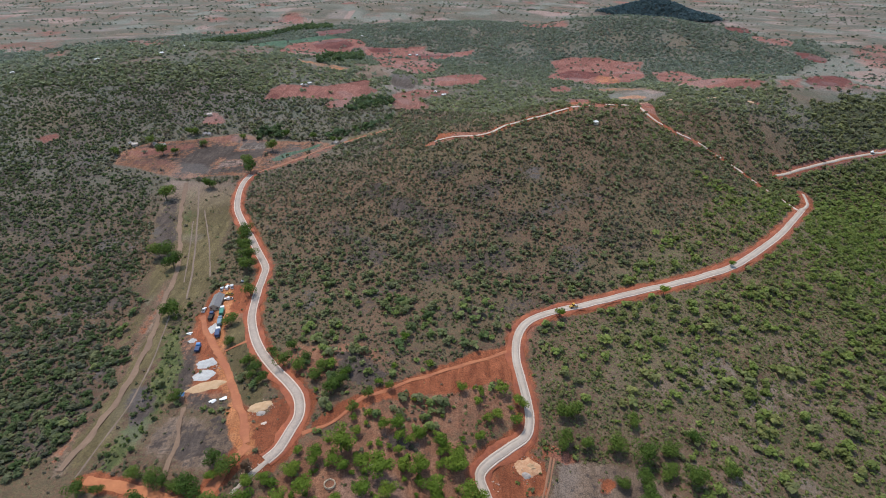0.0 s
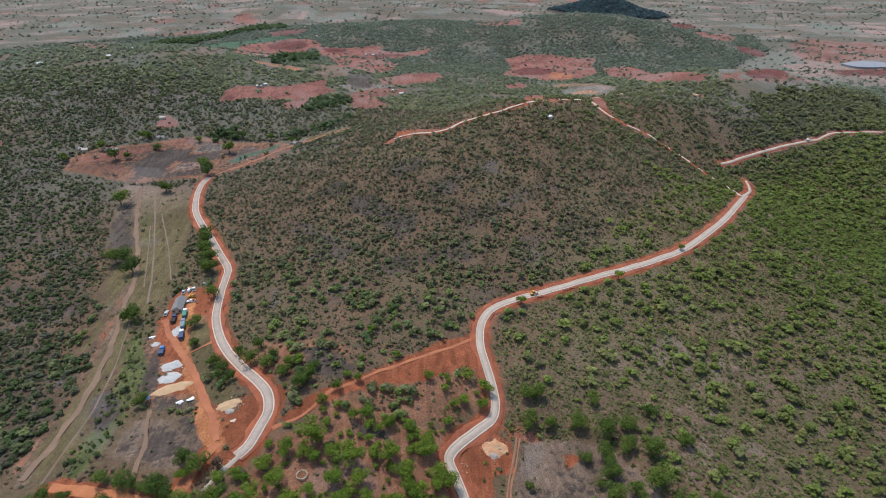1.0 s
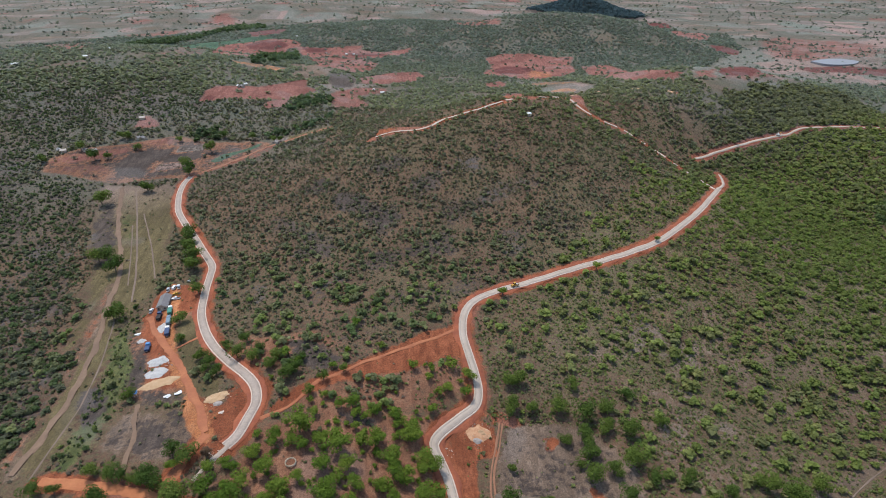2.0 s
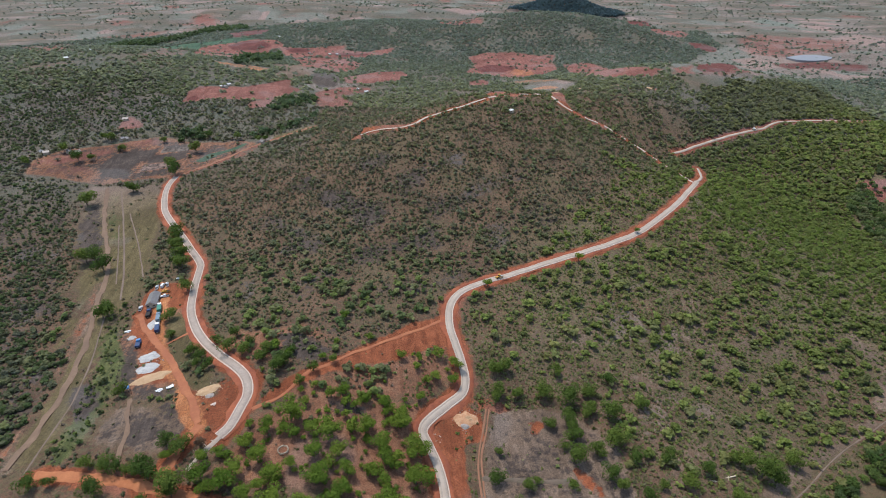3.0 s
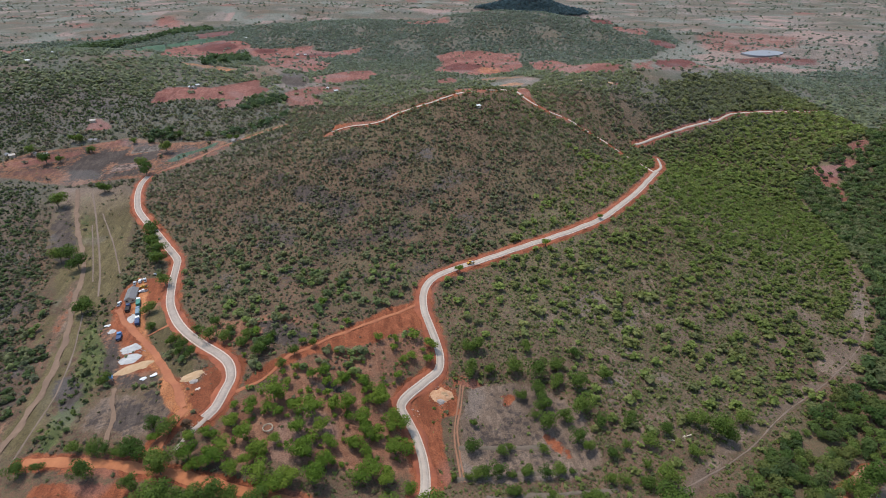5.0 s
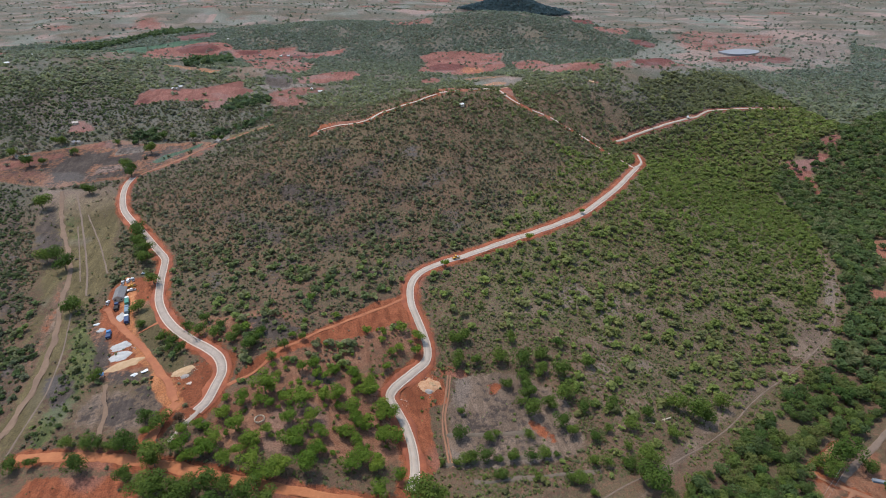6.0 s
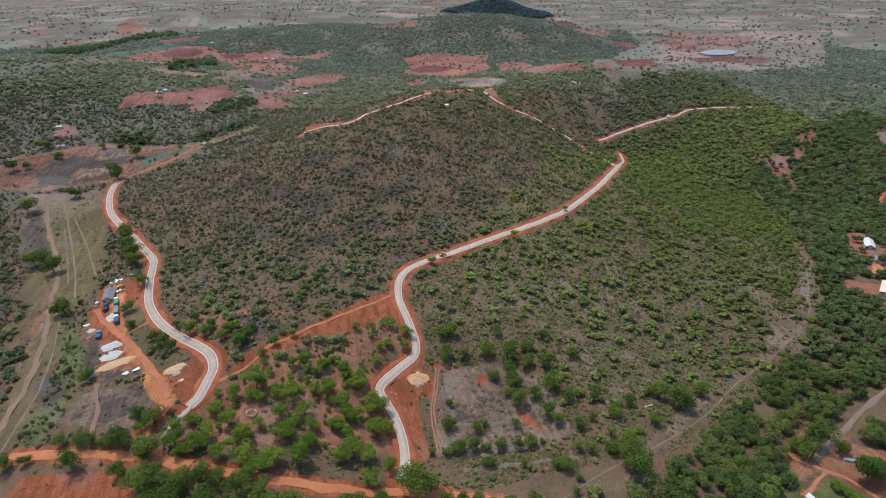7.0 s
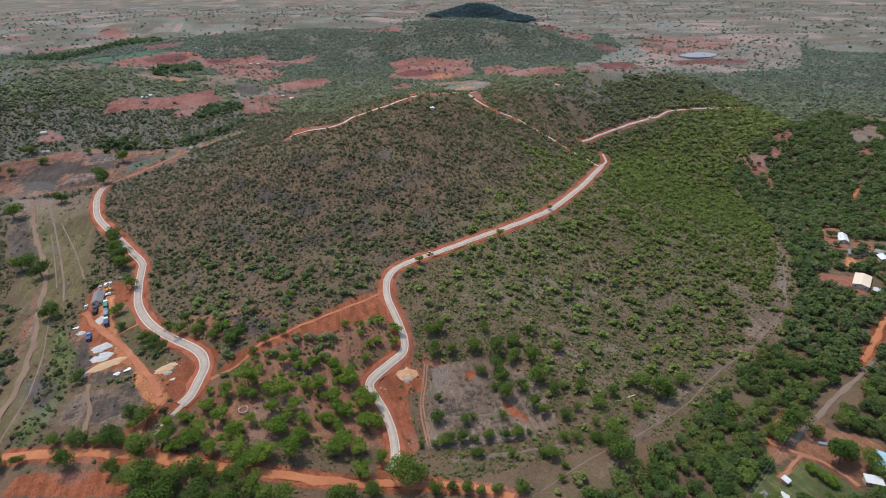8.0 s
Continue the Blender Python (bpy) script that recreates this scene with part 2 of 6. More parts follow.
def height(x, y):
    x, y = np.asarray(x, float), np.asarray(y, float)
    z = BASE + 0 * x
    for cx, cy, sx, sy, top in HILLS + FAR_HILLS:
        z = z + top * np.exp(-0.5 * (((x - cx) / sx) ** 2 + ((y - cy) / sy) ** 2))
    far = np.clip((np.hypot(x, y) - 750) / 500, 0, 1)
    return z + 0.35 * swell(x, y, 26, 3) + far * (4.5 * swell(x, y, 330, 5) + 2.0 * swell(x, y, 140, 6))


def smooth(points, step):
    """A curve through the points, walked at even steps: places and unit side vectors (to the right)."""
    p = np.array(points, float)
    q = np.vstack([2 * p[0] - p[1], p, 2 * p[-1] - p[-2]])
    out = []
    for i in range(1, len(q) - 2):
        n = max(2, int(np.linalg.norm(q[i + 1] - q[i]) / (0.4 * step)))
        t = np.linspace(0, 1, n, endpoint=False)[:, None]
        a, b, c, d = q[i - 1], q[i], q[i + 1], q[i + 2]
        out.append(0.5 * (2 * b + (c - a) * t + (2 * a - 5 * b + 4 * c - d) * t ** 2 + (3 * b - 3 * c + d - a) * t ** 3))
    c = np.vstack(out + [p[-1:]])
    s = np.concatenate([[0], np.cumsum(np.linalg.norm(np.diff(c, axis=0), axis=1))])
    at = np.linspace(0, s[-1], max(3, int(s[-1] / step)))
    c = np.stack([np.interp(at, s, c[:, 0]), np.interp(at, s, c[:, 1])], 1)
    d = np.gradient(c, axis=0)
    d /= np.linalg.norm(d, axis=1)[:, None]
    return c, np.stack([d[:, 1], -d[:, 0]], 1)


def near_line(x, y, points):
    """Distance from places to a line through points."""
    best = np.full(np.shape(x), 1e9)
    p = np.array(points, float)
    for a, b in zip(p[:-1], p[1:]):
        d = b - a
        t = np.clip(((x - a[0]) * d[0] + (y - a[1]) * d[1]) / (d @ d), 0, 1)
        best = np.minimum(best, np.hypot(x - a[0] - t * d[0], y - a[1] - t * d[1]))
    return best


def patch(x, y, points, soft=4.0):
    """1 inside the outline, 0 outside, with a soft edge in metres."""
    p = np.array(points, float)
    inside = np.zeros(np.shape(x), bool)
    for (ax, ay), (bx, by) in zip(p, np.roll(p, -1, axis=0)):
        with np.errstate(divide="ignore", invalid="ignore"):
            inside ^= ((ay > y) != (by > y)) & (x < (bx - ax) * (y - ay) / (by - ay + 1e-12) + ax)
    d = near_line(x, y, np.vstack([p, p[:1]]))
    return np.clip(0.5 + np.where(inside, d, -d) / (2 * soft), 0, 1)


# lines in plan
ROADS = {
    "west": [(-176.3, 468.8), (-178.3, 453.9), (-175.3, 430.5), (-167.5, 401.9), (-154.5, 375.7), (-141.1, 352.4), (-128.4, 328.9), (-118.1, 309.9), (-116.3, 298.3), (-114.6, 280.1), (-110.9, 257.4), (-103.5, 237.7), (-94.4, 221.2), (-83.3, 206.5), (-73.2, 195.0), (-66.0, 184.7), (-63.5, 174.6), (-65.4, 166.4), (-68.2, 157.4), (-72.2, 152.2)],
    "middle": [(320.9, 442.1), (300.0, 417.2), (258.6, 369.5), (225.3, 337.3), (197.0, 314.3), (172.6, 300.9), (146.5, 290.1), (122.5, 281.6), (94.9, 270.4), (73.5, 261.9), (57.0, 254.5), (46.6, 246.5), (40.0, 233.8), (37.7, 219.3), (38.9, 206.8), (40.4, 195.7), (40.8, 185.4), (37.8, 177.2), (29.3, 170.6), (21.2, 163.7), (15.6, 156.1), (17.7, 148.3), (20.3, 139.5), (21.6, 128.7), (21.2, 117.9), (19.5, 109.1), (16.2, 102.6)],
    "hill_east": [(311.7, 434.4), (306.5, 448.0), (296.2, 465.8), (284.6, 483.2), (269.9, 495.7), (248.7, 510.1), (229.6, 512.6), (216.9, 517.7), (208.5, 523.5)],
    "summit": [(211.5, 521.6), (207.6, 524.9), (202.7, 536.3), (201.5, 548.0), (199.8, 560.9)],
    "crest": [(119.5, 519.7), (92.5, 500.3), (74.3, 492.4), (59.6, 486.7), (41.9, 474.9), (28.3, 473.2), (7.2, 482.2), (-8.1, 480.1)],
    "crest_top": [(188.0, 552.0), (171.7, 543.8), (145.1, 531.3), (121.5, 521.7)],
    "spur": [(319.0, 440.5), (333.2, 454.5), (340.2, 467.3), (343.3, 478.9)],
    "east": [(326.4, 501.4), (367.1, 521.2), (413.8, 539.8), (452.3, 553.3), (471.4, 558.9), (497.2, 571.8), (530.4, 575.6), (555.1, 576.0), (635.0, 572.1)],
}
DIRTS = {
    "south": ([(-145.9, 147.8), (-131.9, 145.1), (-110.1, 138.6), (-97.8, 133.7), (-73.7, 123.4), (-55.2, 114.9), (-41.7, 109.9), (-24.0, 103.7), (-10.6, 100.1), (3.1, 96.8), (17.2, 95.1), (31.5, 92.0), (45.2, 86.7), (55.7, 80.4), (63.4, 74.2)], 4.4),
    "valley_track": ([(-231.7, 456.7), (-212.5, 396.9), (-190.3, 343.1), (-179.6, 314.0), (-172.2, 277.1), (-163.2, 241.2), (-159.4, 218.3), (-156.4, 196.6), (-156.9, 173.7), (-159.2, 152.8)], 3.2),
    "camp_drive": ([(-141.7, 260.4), (-132.4, 243.5), (-121.4, 228.2), (-109.5, 211.3), (-100.2, 194.4), (-93.0, 182.7), (-87.3, 171.6), (-82.7, 161.2)], 3.6),
    "camp_link": ([(-115.5, 225.6), (-110.3, 229.8), (-105.3, 233.7), (-104.9, 239.5)], 1.8),
    "field_path": ([(-121.2, 185.6), (-115.7, 168.9), (-113.8, 156.6), (-111.8, 145.7)], 1.7),
    "branch": ([(-82.2, 160.2), (-86.5, 151.3), (-91.3, 141.6), (-91.8, 131.7)], 4.5),
    "swath": ([(-60.2, 164.7), (-47.7, 170.3), (-38.2, 181.8), (-28.1, 187.9), (-11.2, 197.9), (7.1, 208.3), (21.4, 215.7), (33.8, 223.2)], 1.7),
    "lane_se": ([(228.2, 92.3), (214.0, 86.9), (201.1, 81.3), (198.9, 75.7), (205.8, 68.1), (212.6, 60.4), (215.1, 48.5), (214.3, 42.7)], 2.2),
    "lane_e": ([(352.3, 139.2), (320.2, 121.0), (301.0, 111.9)], 3.6),
    "north_west": ([(-175.5, 471.3), (-161.2, 480.8), (-138.9, 500.1), (-118.5, 522.8), (-110.1, 530.6), (-90.2, 543.8), (-57.9, 575.6)], 2.6),
    "street": ([(306.4, 109.5), (287.7, 102.3), (273.2, 97.7), (255.9, 91.7), (240.1, 85.1), (222.3, 78.3), (207.8, 71.6)], 2.7),
    "lane_s": ([(207.2, 65.3), (196.6, 60.7), (183.1, 55.5)], 1.5),
    "lane_ne": ([(550.6, 323.9), (534.2, 314.4), (515.3, 299.8)], 2.8),
    "lane_ne_b": ([(497.4, 273.1), (491.9, 258.2), (483.8, 242.8)], 2.2),
    "north": ([(240.0, 669.1), (271.5, 670.2), (309.7, 658.9), (355.6, 623.9)], 6.0),
}
TRACKS = {
    "straw_a": ([(-217.5, 449.3), (-195.8, 390.7), (-170.7, 318.9), (-158.8, 278.9)], 1.2),
    "straw_b": ([(-195.0, 402.9), (-170.9, 348.7), (-153.0, 303.2)], 0.9),
    "straw_c": ([(-196.7, 384.0), (-182.7, 342.5), (-168.4, 298.3)], 0.8),
    "bank": ([(-161.9, 261.9), (-153.1, 221.8), (-149.1, 191.9), (-149.4, 171.7), (-150.8, 148.7)], 0.8),
    "east": ([(49.5, 168.9), (45.5, 156.7), (40.3, 141.6), (37.4, 113.8)], 2.2),
    "valley": ([(344.7, 214.7), (305.7, 172.5), (259.7, 147.4), (214.5, 129.2), (173.8, 107.5), (135.7, 92.7), (106.3, 84.5), (76.2, 74.1)], 0.65),
}
# outlines in plan
LAND = {
    "camp": [(-147.5, 238.1), (-142.1, 244.4), (-146.3, 283.1), (-137.2, 293.3), (-118.9, 291.2), (-108.6, 268.8), (-108.5, 245.0), (-110.0, 229.2), (-119.1, 240.2), (-111.9, 219.8), (-96.1, 192.0), (-84.5, 176.8), (-72.1, 173.3), (-62.2, 167.4), (-66.7, 155.5), (-74.0, 155.6), (-83.5, 166.0), (-102.3, 189.9), (-117.4, 186.8), (-124.7, 188.9), (-126.4, 205.9), (-137.8, 223.0)],
    "straw": [(-249.7, 463.5), (-184.4, 450.0), (-161.8, 372.0), (-154.6, 329.5), (-148.4, 290.0), (-153.1, 258.3), (-148.0, 212.1), (-144.0, 175.7), (-146.2, 153.8), (-158.0, 150.5), (-173.9, 182.5), (-177.9, 223.7), (-185.8, 277.5), (-203.8, 327.1), (-230.4, 389.7)],
    "creek_green": [(-152.7, 281.7), (-145.8, 250.8), (-139.0, 214.0), (-127.7, 193.7), (-130.3, 172.2), (-133.9, 156.9), (-147.7, 157.1), (-144.5, 183.0), (-150.0, 217.0), (-159.0, 248.9)],
    "dryfield": [(-126.2, 185.5), (-90.6, 174.9), (-83.2, 153.3), (-98.0, 146.6), (-129.4, 157.4), (-130.3, 172.2)],
    "wedge": [(33.9, 227.6), (15.2, 219.5), (-2.7, 206.9), (-18.9, 195.7), (-30.9, 189.8), (-45.2, 182.2), (-57.1, 170.3), (-55.4, 164.7), (-42.3, 174.7), (-25.4, 182.7), (-7.4, 188.8), (8.4, 193.6), (26.1, 203.7), (36.5, 204.8)],
    "orchard": [(-60.0, 160.4), (-38.0, 166.9), (20.9, 171.4), (18.8, 155.9), (18.2, 114.5), (-73.6, 129.2), (-65.3, 146.4)],
    "clearing": [(52.8, 170.2), (89.3, 161.7), (103.4, 137.8), (101.3, 109.5), (85.8, 103.4), (35.0, 114.0), (45.5, 150.5)],
    "redfield_sw": [(-135.2, 135.7), (-100.7, 126.9), (-89.2, 117.7), (-86.9, 108.6), (-137.5, 124.8)],
    "village_red": [(198.8, 79.8), (221.4, 84.2), (222.7, 80.3), (242.4, 85.8), (237.5, 77.3), (246.9, 68.5), (250.5, 57.9), (229.7, 42.4), (214.6, 41.6), (215.1, 48.5), (213.6, 61.3), (205.4, 66.2), (183.8, 61.7), (189.1, 71.8)],
    "lawn": [(176.8, 59.6), (188.1, 62.6), (203.4, 62.8), (209.0, 60.2), (212.5, 51.8), (212.4, 41.2), (223.7, 37.9), (219.1, 34.6), (156.5, 50.0), (170.0, 57.6)],
    "village_e": [(359.4, 200.6), (381.5, 182.9), (361.3, 157.5), (354.4, 168.3), (346.4, 183.7)],
    "village_e2": [(438.4, 239.9), (452.7, 218.6), (406.0, 182.1), (386.1, 200.5)],
    "eastred": [(511.5, 453.5), (545.9, 446.9), (560.5, 454.5), (571.3, 443.8), (561.9, 430.8), (540.1, 429.2), (520.9, 409.0), (501.7, 378.1), (490.0, 371.1), (504.0, 398.4), (497.3, 412.4), (508.8, 432.6), (505.9, 444.5)],
    "village_f": [(427.6, 257.1), (451.6, 258.9), (417.8, 221.7), (397.6, 217.7), (401.9, 234.3)],
    "scrub_gap": [(206.5, 109.0), (219.6, 108.6), (209.3, 90.2), (197.2, 92.8)],
    "bend_red": [(-65.1, 192.0), (-56.6, 184.9), (-55.8, 180.2), (-61.0, 175.7), (-61.6, 158.5), (-66.3, 154.6), (-63.3, 170.4)],
    "ash_a": [(-55.7, 215.9), (-43.3, 218.0), (-26.3, 198.1), (-33.8, 189.9), (-48.5, 195.4)],
    "ash_b": [(-27.4, 165.3), (-9.5, 166.5), (-7.4, 159.3), (-23.7, 157.7)],
    "greygap": [(386.4, 258.7), (351.6, 212.6), (311.0, 170.6), (274.6, 142.6), (251.3, 152.5), (274.7, 166.4), (303.6, 180.1)],
    "midverge": [(33.1, 170.2), (46.0, 166.6), (44.7, 152.7), (34.8, 150.1), (32.8, 133.5), (33.9, 116.3), (29.7, 111.4), (23.1, 114.1), (25.9, 135.8), (21.9, 153.8)],
    "red_a": [(79.1, 134.5), (84.8, 129.1), (91.0, 113.0), (86.4, 114.8), (81.3, 124.3)],
    "red_b": [(66.7, 158.9), (75.1, 159.3), (74.9, 154.0), (67.9, 152.4)],
    "red_c": [(45.3, 176.8), (57.4, 172.3), (63.8, 165.7), (54.0, 166.0), (45.1, 169.4)],
    "burn_c": [(-152.6, 200.5), (-146.7, 204.0), (-139.7, 195.5), (-138.6, 181.0), (-144.9, 178.8)],
    "camp_brown": [(-150.9, 250.5), (-137.2, 238.9), (-127.5, 218.8), (-121.5, 197.4), (-103.0, 191.1), (-96.1, 182.4), (-118.4, 183.5), (-129.8, 198.3), (-138.3, 220.1)],
    "camp_dark": [(-137.5, 231.7), (-130.7, 234.4), (-123.3, 205.1), (-126.8, 192.9), (-131.4, 190.5)],
    "burn_b": [(-115.8, 175.8), (-102.1, 172.0), (-98.5, 154.1), (-115.2, 158.8)],
    "straw_b": [(-144.6, 191.5), (-128.4, 189.3), (-129.5, 159.0), (-141.3, 153.2), (-146.6, 161.8)],
    "clear_e": [(684.5, 462.6), (725.9, 454.2), (678.4, 402.2), (641.6, 405.3), (659.8, 436.5)],
    "clear_f": [(586.3, 479.0), (622.2, 485.0), (596.5, 453.4), (572.8, 459.1)],
    "clear_g": [(628.1, 396.8), (645.0, 393.9), (622.2, 370.7), (608.9, 377.4)],
    "straw_red": [(-178.3, 305.3), (-169.7, 268.2), (-165.4, 227.7), (-162.9, 194.8), (-161.9, 153.7), (-170.3, 160.2), (-165.7, 195.2), (-171.6, 228.5), (-178.4, 269.3), (-183.0, 299.5)],
    "camp_scrub": [(-126.0, 255.9), (-115.8, 260.9), (-107.1, 238.1), (-99.0, 219.6), (-88.7, 202.8), (-76.6, 177.5), (-80.3, 174.9), (-96.7, 187.6), (-107.8, 207.9), (-119.0, 232.0)],
    "tan_slope": [(59.0, 197.2), (108.5, 192.6), (160.0, 171.2), (229.6, 157.5), (225.3, 137.1), (164.1, 108.8), (109.9, 90.7), (78.6, 79.2), (58.1, 93.8), (106.0, 111.1), (105.6, 136.5), (79.6, 162.8), (60.2, 176.4)],
    "straw_grey": [(-230.4, 389.7), (-235.8, 450.3), (-199.2, 365.3), (-183.3, 315.5), (-201.9, 326.7)],
    "plain_ne": [(421, 738), (687, 1082), (909, 1262), (1195, 1375), (1515, 1323), (988, 820), (746, 817), (536.1, 678.4), (469.3, 683.4)],
    "f_h": [(-429.9, 553.8), (-413.5, 566.7), (-402.2, 557.3), (-410.1, 540.5)],
    "forest": [(-92, 104), (-45, 93), (-8, 82), (50, 64), (85, 60), (112, 70), (135, 78), (150, 86), (176, 98), (216, 120), (262, 138), (300, 160), (345, 205), (385, 262), (430, 330), (470, 420), (560, 470), (720, 520), (760, 300), (760, -60), (-200, -60), (-200, 90)],
    "westwood": [(-262, 465), (-240, 395), (-212, 330), (-194, 278), (-186, 224), (-180, 180), (-176, 120), (-560, 110), (-560, 760), (-230, 760), (-200, 640), (-260, 600), (-330, 560), (-330, 480)],
    "west_edge": [(-169.0, 160.0), (-164.0, 179.0), (-163.0, 199.0), (-165.0, 217.0), (-169.0, 233.0), (-229.0, 243.0), (-330, 300), (-330, 100), (-189.0, 135.0)],
    "southwest": [(-200, 150), (-150, 152), (-100, 140), (-88, 128), (-84, 100), (-200, 100)],
    "camp_lane": [(-137.8, 290.1), (-129.3, 260.4), (-111.3, 214.7), (-99.0, 189.5), (-89.4, 168.7), (-82.0, 159.1)],
}

